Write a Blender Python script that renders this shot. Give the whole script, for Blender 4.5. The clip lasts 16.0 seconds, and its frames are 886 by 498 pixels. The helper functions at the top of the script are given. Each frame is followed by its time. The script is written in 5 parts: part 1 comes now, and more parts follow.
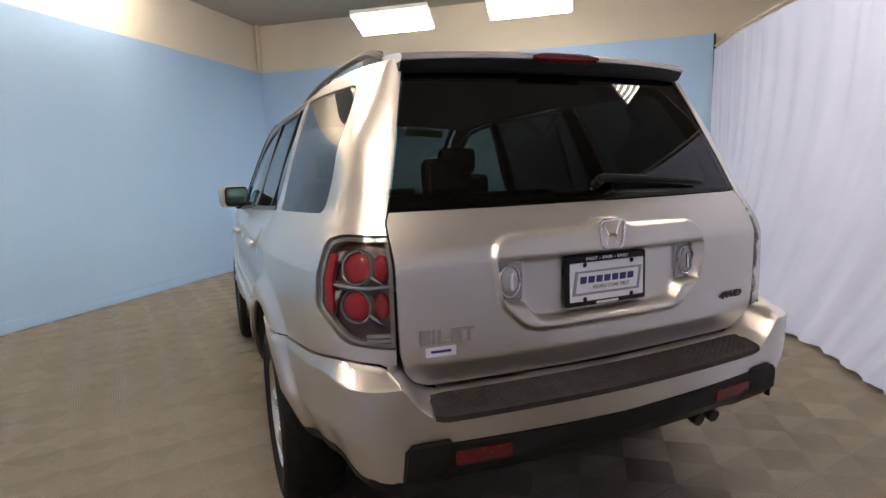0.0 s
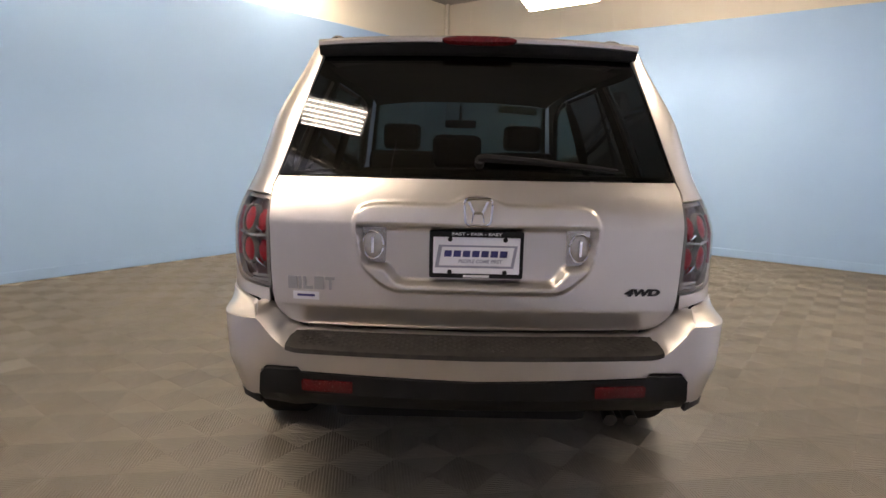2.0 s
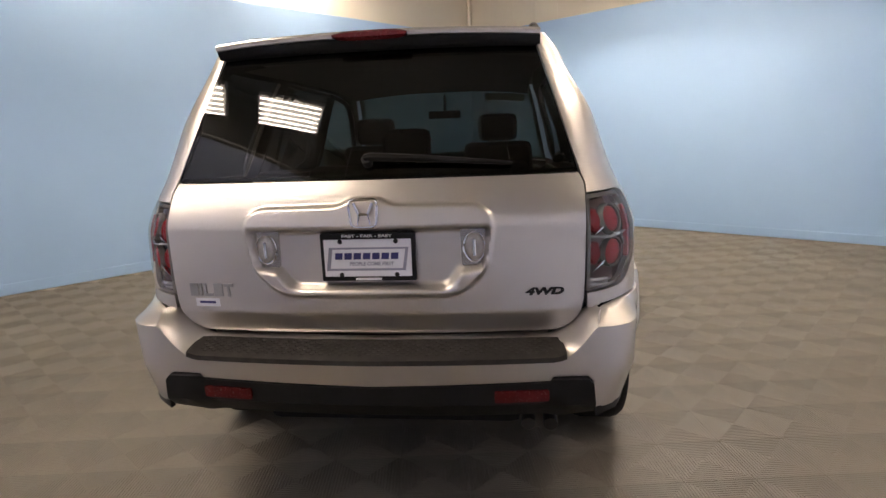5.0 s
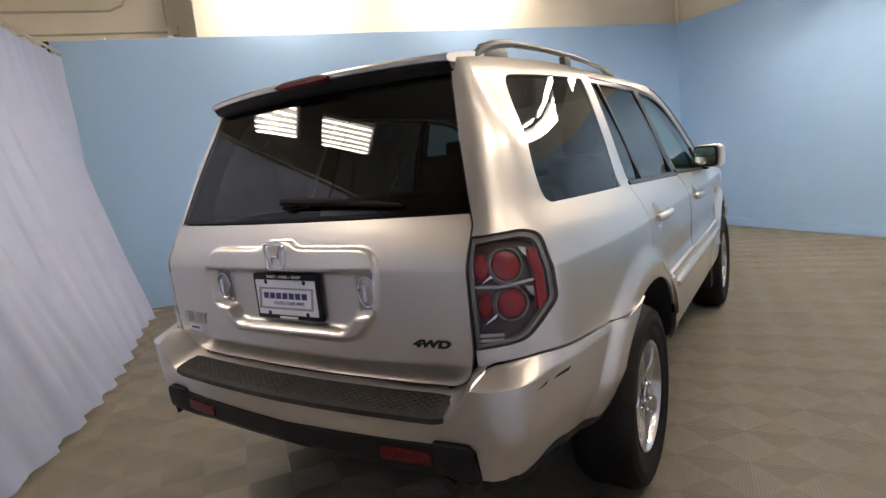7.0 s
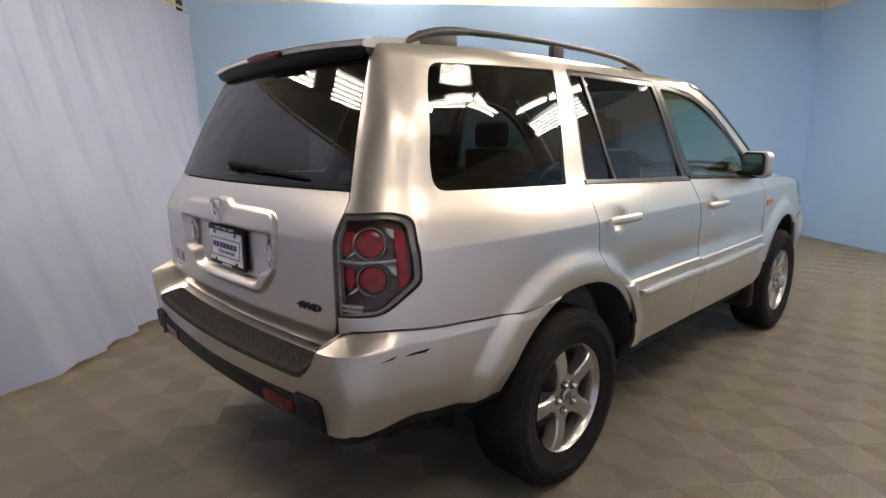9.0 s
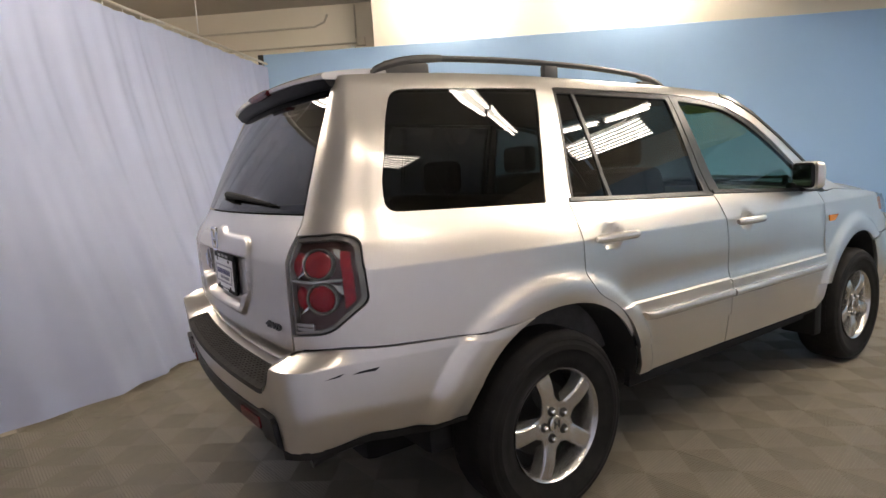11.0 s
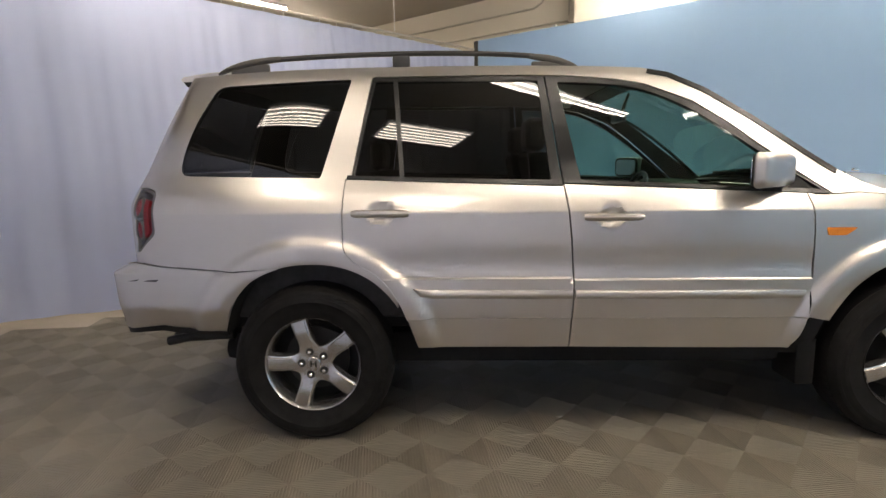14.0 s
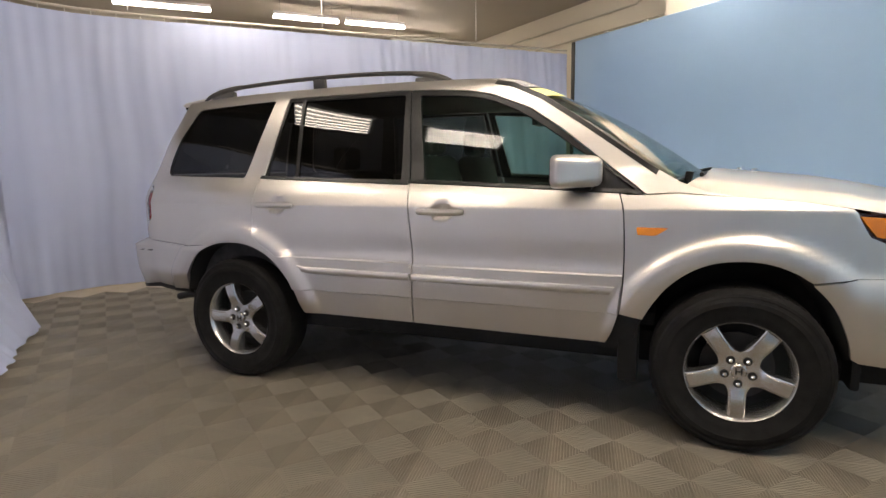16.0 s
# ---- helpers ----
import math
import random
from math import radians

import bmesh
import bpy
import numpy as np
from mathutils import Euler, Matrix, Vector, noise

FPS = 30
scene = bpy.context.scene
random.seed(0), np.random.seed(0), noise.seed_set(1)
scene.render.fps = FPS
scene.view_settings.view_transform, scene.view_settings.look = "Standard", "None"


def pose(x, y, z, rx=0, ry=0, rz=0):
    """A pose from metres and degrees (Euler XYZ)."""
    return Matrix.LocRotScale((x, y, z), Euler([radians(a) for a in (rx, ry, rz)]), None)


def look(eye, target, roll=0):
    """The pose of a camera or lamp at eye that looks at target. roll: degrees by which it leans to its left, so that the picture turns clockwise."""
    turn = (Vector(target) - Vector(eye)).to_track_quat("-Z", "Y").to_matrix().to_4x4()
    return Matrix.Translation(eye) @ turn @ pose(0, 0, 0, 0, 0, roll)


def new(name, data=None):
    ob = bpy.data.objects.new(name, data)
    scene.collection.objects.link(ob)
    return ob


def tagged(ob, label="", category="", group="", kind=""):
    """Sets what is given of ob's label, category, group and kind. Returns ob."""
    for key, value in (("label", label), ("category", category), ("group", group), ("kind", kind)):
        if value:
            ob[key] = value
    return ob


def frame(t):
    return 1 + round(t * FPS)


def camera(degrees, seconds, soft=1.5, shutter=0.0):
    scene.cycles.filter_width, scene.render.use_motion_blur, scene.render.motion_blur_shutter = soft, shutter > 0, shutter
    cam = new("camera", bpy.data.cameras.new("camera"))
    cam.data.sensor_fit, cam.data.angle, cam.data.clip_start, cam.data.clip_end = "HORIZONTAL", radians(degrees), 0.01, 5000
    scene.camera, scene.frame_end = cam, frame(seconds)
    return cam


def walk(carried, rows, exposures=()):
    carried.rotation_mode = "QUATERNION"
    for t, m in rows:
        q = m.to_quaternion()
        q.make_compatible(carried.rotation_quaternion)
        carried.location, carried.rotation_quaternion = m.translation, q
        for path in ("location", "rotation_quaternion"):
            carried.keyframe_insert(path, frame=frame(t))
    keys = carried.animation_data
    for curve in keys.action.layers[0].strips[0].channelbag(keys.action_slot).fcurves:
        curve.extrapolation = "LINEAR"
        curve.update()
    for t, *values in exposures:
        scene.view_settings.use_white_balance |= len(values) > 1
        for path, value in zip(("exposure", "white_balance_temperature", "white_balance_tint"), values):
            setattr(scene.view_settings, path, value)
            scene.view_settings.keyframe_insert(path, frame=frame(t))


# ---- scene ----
cam = camera(76.5, 16.0)

PATH = [
    (0, (-1.152, -2.358, 1.33), (-0.387, -0.529, 1.065), -2.2),
    (0.5, (-0.818, -2.554, 1.328), (-0.292, -0.65, 1.015), -0.1),
    (1, (-0.492, -2.66, 1.341), (-0.216, -0.709, 0.997), 0.7),
    (1.5, (-0.175, -2.731, 1.346), (-0.128, -0.762, 0.996), 1.4),
    (2, (-0.109, -2.768, 1.317), (-0.111, -0.797, 0.975), 1.2),
    (2.5, (-0.074, -2.82, 1.331), (-0.075, -0.85, 0.982), 0.4),
    (3, (-0.065, -2.831, 1.329), (-0.076, -0.862, 0.974), 0.1),
    (3.5, (-0.043, -2.836, 1.333), (-0.048, -0.867, 0.982), -0.1),
    (4, (0.034, -2.835, 1.33), (0.018, -0.867, 0.975), -0.9),
    (4.2, (0.105, -2.804, 1.324), (0.065, -0.838, 0.96), -1.2),
    (6.3, (1.104, -2.411, 1.389), (0.312, -0.605, 1.055), -5.0),
    (6.5, (1.217, -2.342, 1.385), (0.315, -0.582, 1.089), -5.5),
    (7, (1.462, -2.21, 1.384), (0.392, -0.549, 1.071), -6.0),
    (7.5, (1.626, -2.025, 1.359), (0.456, -0.442, 1.008), -6.4),
    (8, (1.768, -1.869, 1.381), (0.492, -0.365, 1.049), -3.9),
    (8.2, (1.848, -1.834, 1.371), (0.532, -0.368, 1.025), -2.1),
    (10.3, (2.274, -1.809, 1.405), (0.791, -0.518, 1.039), -1.3),
    (10.5, (2.289, -1.733, 1.329), (0.797, -0.44, 1.015), -1.1),
    (11, (2.416, -1.468, 1.327), (0.768, -0.365, 1.071), -3.1),
    (11.5, (2.597, -1.16, 1.314), (0.822, -0.277, 1.05), -2.7),
    (12, (2.808, -0.845, 1.307), (0.961, -0.141, 1.001), -1.2),
    (12.5, (2.958, -0.528, 1.282), (1.056, 0.016, 0.987), -0.8),
    (13, (3.124, -0.132, 1.297), (1.173, 0.209, 1.018), -1.1),
    (13.5, (3.262, 0.254, 1.253), (1.289, 0.441, 0.984), -1.1),
    (14, (3.399, 0.66, 1.268), (1.422, 0.612, 0.967), -0.6),
    (14.5, (3.526, 1.085, 1.272), (1.567, 0.8, 0.985), -0.9),
    (15, (3.577, 1.514, 1.307), (1.657, 1.038, 1.015), -0.5),
    (15.5, (3.623, 1.947, 1.321), (1.741, 1.352, 0.999), -0.4),
    (16, (3.554, 2.388, 1.26), (1.718, 1.651, 0.967), -0.9),
]
walk(cam, [(t, look(eye, target, roll)) for t, eye, target, roll in PATH],
     [(0, 0.66, 6650, 12), (1.5, 0.78, 6900, 14), (3.5, 0.94, 7100, 15), (4.2, 0.88, 7050, 15), (6.3, 0.56, 6650, 12), (8.2, 0.54, 6600, 11), (10.3, 0.58, 6650, 11), (12, 0.54, 6600, 10), (14, 0.46, 6550, 10), (16, 0.52, 6600, 11)])

# ---- world and lamps ----
world = bpy.data.worlds.new("world")
world.use_nodes = True
world.node_tree.nodes["Background"].inputs[0].default_value = (0.55, 0.5, 0.43, 1)
world.node_tree.nodes["Background"].inputs[1].default_value = 0.05
scene.world = world

# ---- plan ----
CORNER = Vector((-0.11, 7.50, 0))
END_L = Vector((-5.35, 1.00, 0))      # free end of the wall on the car's left
END_R = Vector((5.36, 3.46, 0))      # free end of the wall on the car's right
WALL_H, CEIL_H = 3.07, 3.85
DIR_L = (END_L - CORNER).normalized()
DIR_R = (END_R - CORNER).normalized()
IN_L = Vector((-DIR_L.y, DIR_L.x, 0))     # from the left wall into the booth
if IN_L.dot(-CORNER) < 0:
    IN_L = -IN_L
IN_R = Vector((-DIR_R.y, DIR_R.x, 0))
if IN_R.dot(-CORNER) < 0:
    IN_R = -IN_R


# ---- materials ----
def nodes_of(name):
    m = bpy.data.materials.new(name)
    m.use_nodes = True
    nt = m.node_tree
    return m, nt, nt.nodes["Principled BSDF"]


def ramp(nt, fac, stops):
    r = nt.nodes.new("ShaderNodeValToRGB")
    el = r.color_ramp.elements
    while len(el) < len(stops):
        el.new(0.5)
    for e, (p, c) in zip(el, stops):
        e.position, e.color = p, (*c, 1) if len(c) == 3 else c
    nt.links.new(fac, r.inputs[0])
    return r.outputs[0]


def noise_of(nt, scale, detail=4.0, rough=0.55, coord="Object", stretch=None):
    tc = nt.nodes.new("ShaderNodeTexCoord")
    n = nt.nodes.new("ShaderNodeTexNoise")
    n.inputs["Scale"].default_value, n.inputs["Detail"].default_value, n.inputs["Roughness"].default_value = scale, detail, rough
    if stretch:
        mp = nt.nodes.new("ShaderNodeMapping")
        mp.inputs["Scale"].default_value = stretch
        nt.links.new(tc.outputs[coord], mp.inputs[0])
        nt.links.new(mp.outputs[0], n.inputs["Vector"])
    else:
        nt.links.new(tc.outputs[coord], n.inputs["Vector"])
    return n.outputs["Fac"]


def bump(nt, p, height, strength=0.2, distance=0.01):
    b = nt.nodes.new("ShaderNodeBump")
    b.inputs["Strength"].default_value, b.inputs["Distance"].default_value = strength, distance
    nt.links.new(height, b.inputs["Height"])
    nt.links.new(b.outputs[0], p.inputs["Normal"])


def surface(name, dark, light, rough=0.5, metal=0.0, scale=3.0, grain=60.0, bumpy=0.1, rough_var=0.1, coat=0.0, spec=0.5, stretch=None):
    """A plain surface whose colour drifts between two near tones, with fine grain."""
    m, nt, p = nodes_of(name)
    nt.links.new(ramp(nt, noise_of(nt, scale, stretch=stretch), [(0.3, dark), (0.7, light)]), p.inputs["Base Color"])
    fine = noise_of(nt, grain, 2)
    mr = nt.nodes.new("ShaderNodeMapRange")
    mr.inputs["To Min"].default_value, mr.inputs["To Max"].default_value = max(0.02, rough - rough_var), min(1, rough + rough_var)
    nt.links.new(fine, mr.inputs["Value"])
    nt.links.new(mr.outputs[0], p.inputs["Roughness"])
    p.inputs["Metallic"].default_value = metal
    p.inputs["Specular IOR Level"].default_value = spec
    p.inputs["Coat Weight"].default_value = coat
    p.inputs["Coat Roughness"].default_value = 0.04
    if bumpy:
        bump(nt, p, fine, bumpy, 0.002)
    return m


def emitter(name, colour, strength):
    m, nt, p = nodes_of(name)
    p.inputs["Base Color"].default_value = (0.9, 0.9, 0.88, 1)
    p.inputs["Emission Color"].default_value = (*colour, 1)
    p.inputs["Emission Strength"].default_value = strength
    return m


def glass(name, tint, gloss_rough=0.01, base=0.05):
    m = bpy.data.materials.new(name)
    m.use_nodes = True
    nt = m.node_tree
    nt.nodes.clear()
    out = nt.nodes.new("ShaderNodeOutputMaterial")
    mix = nt.nodes.new("ShaderNodeMixShader")
    tr = nt.nodes.new("ShaderNodeBsdfTransparent")
    gl = nt.nodes.new("ShaderNodeBsdfGlossy")
    lw = nt.nodes.new("ShaderNodeLayerWeight")
    lw.inputs["Blend"].default_value = 0.5
    pw = nt.nodes.new("ShaderNodeMath")
    pw.operation = "POWER"
    pw.inputs[1].default_value = 5.0
    nt.links.new(lw.outputs["Facing"], pw.inputs[0])
    fr = nt.nodes.new("ShaderNodeMapRange")
    fr.inputs["To Min"].default_value, fr.inputs["To Max"].default_value = base, 1.0
    nt.links.new(pw.outputs[0], fr.inputs["Value"])
    tr.inputs["Color"].default_value = (*tint, 1)
    gl.inputs["Roughness"].default_value = gloss_rough
    nt.links.new(fr.outputs[0], mix.inputs[0])
    nt.links.new(tr.outputs[0], mix.inputs[1])
    nt.links.new(gl.outputs[0], mix.inputs[2])
    nt.links.new(mix.outputs[0], out.inputs[0])
    return m


def cloth(name):
    """Thin curtain cloth: diffuse, with a little light passing through the weave."""
    m = bpy.data.materials.new(name)
    m.use_nodes = True
    nt = m.node_tree
    p = nt.nodes["Principled BSDF"]
    nt.links.new(ramp(nt, noise_of(nt, 1.2), [(0.3, (0.52, 0.58, 0.79)), (0.7, (0.56, 0.62, 0.83))]), p.inputs["Base Color"])
    p.inputs["Roughness"].default_value = 0.75
    p.inputs["Specular IOR Level"].default_value = 0.3
    bump(nt, p, noise_of(nt, 350, 2), 0.15, 0.001)
    tl = nt.nodes.new("ShaderNodeBsdfTranslucent")
    tl.inputs["Color"].default_value = (0.55, 0.60, 0.79, 1)
    tr = nt.nodes.new("ShaderNodeBsdfTransparent")
    a, b = nt.nodes.new("ShaderNodeMixShader"), nt.nodes.new("ShaderNodeMixShader")
    a.inputs[0].default_value, b.inputs[0].default_value = 0.18, 0.008
    nt.links.new(p.outputs[0], a.inputs[1])
    nt.links.new(tl.outputs[0], a.inputs[2])
    nt.links.new(a.outputs[0], b.inputs[1])
    nt.links.new(tr.outputs[0], b.inputs[2])
    nt.links.new(b.outputs[0], nt.nodes["Material Output"].inputs[0])
    return m


def tile_plastic(name):
    """Grey-brown plastic, each tile a little different, with scuffs and dust."""
    m, nt, p = nodes_of(name)
    base = ramp(nt, noise_of(nt, 1.6, 5, 0.6), [(0.30, (0.150, 0.130, 0.097)), (0.70, (0.206, 0.179, 0.133))])
    info = nt.nodes.new("ShaderNodeObjectInfo")
    mr = nt.nodes.new("ShaderNodeMapRange")
    mr.inputs["To Min"].default_value, mr.inputs["To Max"].default_value = 0.96, 1.04
    nt.links.new(info.outputs["Random"], mr.inputs["Value"])
    mul = nt.nodes.new("ShaderNodeVectorMath")
    mul.operation = "SCALE"
    nt.links.new(base, mul.inputs[0])
    nt.links.new(mr.outputs[0], mul.inputs["Scale"])
    nt.links.new(mul.outputs[0], p.inputs["Base Color"])
    rr = nt.nodes.new("ShaderNodeMapRange")
    rr.inputs["To Min"].default_value, rr.inputs["To Max"].default_value = 0.42, 0.58
    nt.links.new(noise_of(nt, 9, 4), rr.inputs["Value"])
    nt.links.new(rr.outputs[0], p.inputs["Roughness"])
    p.inputs["Specular IOR Level"].default_value = 0.5
    bump(nt, p, noise_of(nt, 180, 2), 0.15, 0.001)
    return m


M = {}
M["blue"] = surface("blue wall paint", (0.32, 0.495, 0.73), (0.34, 0.515, 0.755), 0.55, scale=0.7, grain=220, bumpy=0.12)
M["cream"] = surface("cream wall paint", (0.68, 0.62, 0.52), (0.74, 0.68, 0.57), 0.7, scale=0.6, grain=90, bumpy=0.15)
M["beige"] = surface("beige wall paint", (0.72, 0.66, 0.55), (0.77, 0.71, 0.59), 0.7, scale=0.6, grain=90, bumpy=0.15)
M["ceiling"] = surface("ceiling board", (0.42, 0.39, 0.34), (0.48, 0.45, 0.39), 0.8, scale=0.5, grain=120)
M["concrete"] = surface("bare concrete", (0.42, 0.36, 0.28), (0.52, 0.45, 0.36), 0.8, scale=2.0, grain=150, bumpy=0.3)
M["paint"] = surface("silver metallic paint", (0.61, 0.575, 0.528), (0.635, 0.599, 0.550), 0.35, 0.92, scale=1.5, grain=900, bumpy=0.0, rough_var=0.03, coat=0.8)
M["black"] = surface("black plastic", (0.008, 0.008, 0.008), (0.014, 0.014, 0.014), 0.5, scale=8, grain=500, bumpy=0.2, spec=0.25)
M["trim"] = surface("gloss black trim", (0.010, 0.010, 0.0095), (0.014, 0.014, 0.013), 0.3, scale=8, grain=500, bumpy=0.0, spec=0.35)
M["rubber"] = surface("tyre rubber", (0.008, 0.0075, 0.007), (0.015, 0.014, 0.013), 0.75, scale=14, grain=300, bumpy=0.2, spec=0.18)
M["alloy"] = surface("machined alloy", (0.50, 0.49, 0.475), (0.56, 0.55, 0.53), 0.24, 0.9, scale=3, grain=250, bumpy=0.0, rough_var=0.04)
M["chrome"] = surface("chrome", (0.78, 0.78, 0.78), (0.82, 0.82, 0.82), 0.08, 1.0, scale=5, grain=300, bumpy=0, rough_var=0.03)
M["liner"] = surface("dark liner", (0.006, 0.006, 0.006), (0.012, 0.012, 0.012), 0.9, scale=6, grain=200, bumpy=0.2)
M["fabric"] = surface("grey seat cloth", (0.05, 0.048, 0.045), (0.08, 0.077, 0.072), 0.9, scale=20, grain=500, bumpy=0.4)
M["dash"] = surface("olive dash plastic", (0.06, 0.06, 0.035), (0.08, 0.08, 0.05), 0.6, scale=10, grain=400, bumpy=0.3)
M["headlining"] = surface("headlining", (0.20, 0.19, 0.16), (0.24, 0.23, 0.2), 0.95, scale=10, grain=400)
M["privacy"] = glass("privacy glass", (0.10, 0.10, 0.097), 0.012)
M["tint"] = glass("green tinted glass", (0.42, 0.58, 0.52), 0.01)
M["clear"] = glass("clear lens", (0.92, 0.92, 0.92), 0.02, 0.035)
M["tube"] = emitter("fluorescent tube", (1.0, 0.880, 0.752), 41.0)
# Weaker copy of the tube, dimmed only to keep floor and curtain darker.
M["dim_tube"] = emitter("dim fluorescent tube", (1.0, 0.875, 0.745), 20.0)
M["white_metal"] = surface("white enamel", (0.72, 0.72, 0.70), (0.8, 0.8, 0.78), 0.35, scale=4, grain=200, bumpy=0.05)
M["curtain"] = cloth("lilac-blue curtain cloth")
M["railwhite"] = surface("rail paint", (0.55, 0.50, 0.42), (0.62, 0.57, 0.48), 0.4, scale=6, grain=200, bumpy=0.05)
M["tile"] = tile_plastic("ribbed tile plastic")
M["steel"] = surface("galvanised steel", (0.35, 0.34, 0.32), (0.45, 0.44, 0.42), 0.4, 0.8, scale=8, grain=200, bumpy=0.1)

M["amber"] = surface("amber lens", (0.62, 0.19, 0.016), (0.72, 0.25, 0.024), 0.15, scale=30, grain=120, bumpy=0.3)
M["red"] = surface("red lens", (0.19, 0.005, 0.007), (0.28, 0.008, 0.010), 0.15, scale=40, grain=160, bumpy=0.05, spec=0.25)
M["lampdark"] = surface("smoked reflector", (0.05, 0.020, 0.019), (0.085, 0.040, 0.037), 0.2, 0.3, scale=12, grain=40, bumpy=0.1)
M["rail"] = surface("dark rail", (0.012, 0.0115, 0.011), (0.018, 0.017, 0.016), 0.45, 0.0, scale=8, grain=300, bumpy=0.05)
M["footgrey"] = surface("grey rail foot", (0.045, 0.042, 0.038), (0.065, 0.061, 0.055), 0.45, 0.1, scale=8, grain=300, bumpy=0.05)
M["plate"] = surface("white plate", (0.74, 0.74, 0.76), (0.80, 0.80, 0.82), 0.3, scale=10, grain=200, bumpy=0.02)
M["navy"] = surface("navy ink", (0.03, 0.03, 0.14), (0.04, 0.04, 0.17), 0.4, scale=10, grain=200, bumpy=0)
M["inkgrey"] = surface("grey ink", (0.25, 0.25, 0.30), (0.32, 0.32, 0.38), 0.4, scale=10, grain=200, bumpy=0)
M["white_ink"] = surface("white ink", (0.75, 0.75, 0.73), (0.8, 0.8, 0.78), 0.5, scale=10, grain=200, bumpy=0)
M["pad"] = surface("textured step pad", (0.026, 0.023, 0.020), (0.040, 0.035, 0.031), 0.7, scale=30, grain=160, bumpy=0.5, spec=0.2)
M["dullred"] = surface("dull red reflector", (0.09, 0.006, 0.008), (0.13, 0.009, 0.011), 0.25, scale=40, grain=160, bumpy=0.2)
M["conduit"] = surface("conduit paint", (0.50, 0.455, 0.375), (0.56, 0.51, 0.42), 0.5, scale=6, grain=200, bumpy=0.05)
M["yellow"] = surface("yellow sticker", (0.75, 0.72, 0.10), (0.82, 0.80, 0.16), 0.5, scale=10, grain=200, bumpy=0)
M["lampclear"] = surface("clear lamp reflector", (0.45, 0.43, 0.40), (0.6, 0.58, 0.55), 0.2, 0.7, scale=25, grain=60, bumpy=0.1)
M["lamprim"] = surface("smoked lamp rim", (0.16, 0.15, 0.135), (0.24, 0.225, 0.205), 0.2, 0.3, scale=20, grain=60, bumpy=0.05)
M["reflector"] = surface("grey lamp reflector", (0.40, 0.40, 0.39), (0.46, 0.46, 0.45), 0.4, scale=4, grain=200, bumpy=0.05)


# ---- mesh helpers ----
def soft(a, b, x):
    t = min(1.0, max(0.0, (x - a) / (b - a)))
    return t * t * (3 - 2 * t)


def mesh_from(name, bm, mat, smooth=35.0):
    me = bpy.data.meshes.new(name)
    bmesh.ops.recalc_face_normals(bm, faces=bm.faces)
    bm.to_mesh(me)
    bm.free()
    me.materials.append(mat)
    if smooth:
        me.shade_smooth()
        me.set_sharp_from_angle(angle=radians(smooth))
    return me


def part(name, bm, mat, parent=None, label="", smooth=35.0):
    ob = new(name, mesh_from(name, bm, mat, smooth))
    ob.parent = parent
    return tagged(ob, label)


def thing(name, label, category, group="", kind="", at=None):
    ob = new(name)
    ob.empty_display_size = 0.1
    if at is not None:
        ob.matrix_world = at
    return tagged(ob, label, category, group, kind)


def box(bm, lo, hi, bevel=0.0, seg=2, m=None):
    r = bmesh.ops.create_cube(bm, size=1)["verts"]
    c, s = (Vector(lo) + Vector(hi)) / 2, Vector(hi) - Vector(lo)
    for v in r:
        v.co = Vector((v.co.x * s.x, v.co.y * s.y, v.co.z * s.z)) + c
    if bevel:
        es = list({e for v in r for e in v.link_edges})
        r = bmesh.ops.bevel(bm, geom=es, offset=bevel, segments=seg, profile=0.6, affect="EDGES")["verts"]
        r = list({v for v in r})
    if m is not None:
        vs = set(r)
        stack = list(vs)
        while stack:
            for e in stack.pop().link_edges:
                for v in e.verts:
                    if v not in vs:
                        vs.add(v)
                        stack.append(v)
        for v in vs:
            v.co = m @ v.co
    return bm


def box_bm(lo, hi, bevel=0.0, seg=2):
    return box(bmesh.new(), lo, hi, bevel, seg)


def tube_bm(points, radius, sides=8, bm=None, closed=False, radii=None):
    """A round bar along points."""
    bm = bm or bmesh.new()
    pts = [Vector(p) for p in points]
    rings = []
    up = Vector((0, 0, 1))
    for i, p in enumerate(pts):
        a = pts[i - 1] if i else (pts[-1] if closed else p)
        b = pts[(i + 1) % len(pts)] if (closed or i < len(pts) - 1) else p
        d = (b - a).normalized()
        side = d.cross(up)
        if side.length < 1e-3:
            side = d.cross(Vector((1, 0, 0)))
        side.normalize()
        n = side.cross(d)
        r = radii[i] if radii else radius
        rings.append([bm.verts.new(p + r * (math.cos(k * math.tau / sides) * side + math.sin(k * math.tau / sides) * n)) for k in range(sides)])
    pairs = list(zip(rings, rings[1:])) + ([(rings[-1], rings[0])] if closed else [])
    for r0, r1 in pairs:
        for k in range(sides):
            bm.faces.new((r0[k], r0[(k + 1) % sides], r1[(k + 1) % sides], r1[k]))
    if not closed:
        bm.faces.new(rings[0])
        bm.faces.new(rings[-1])
    return bm


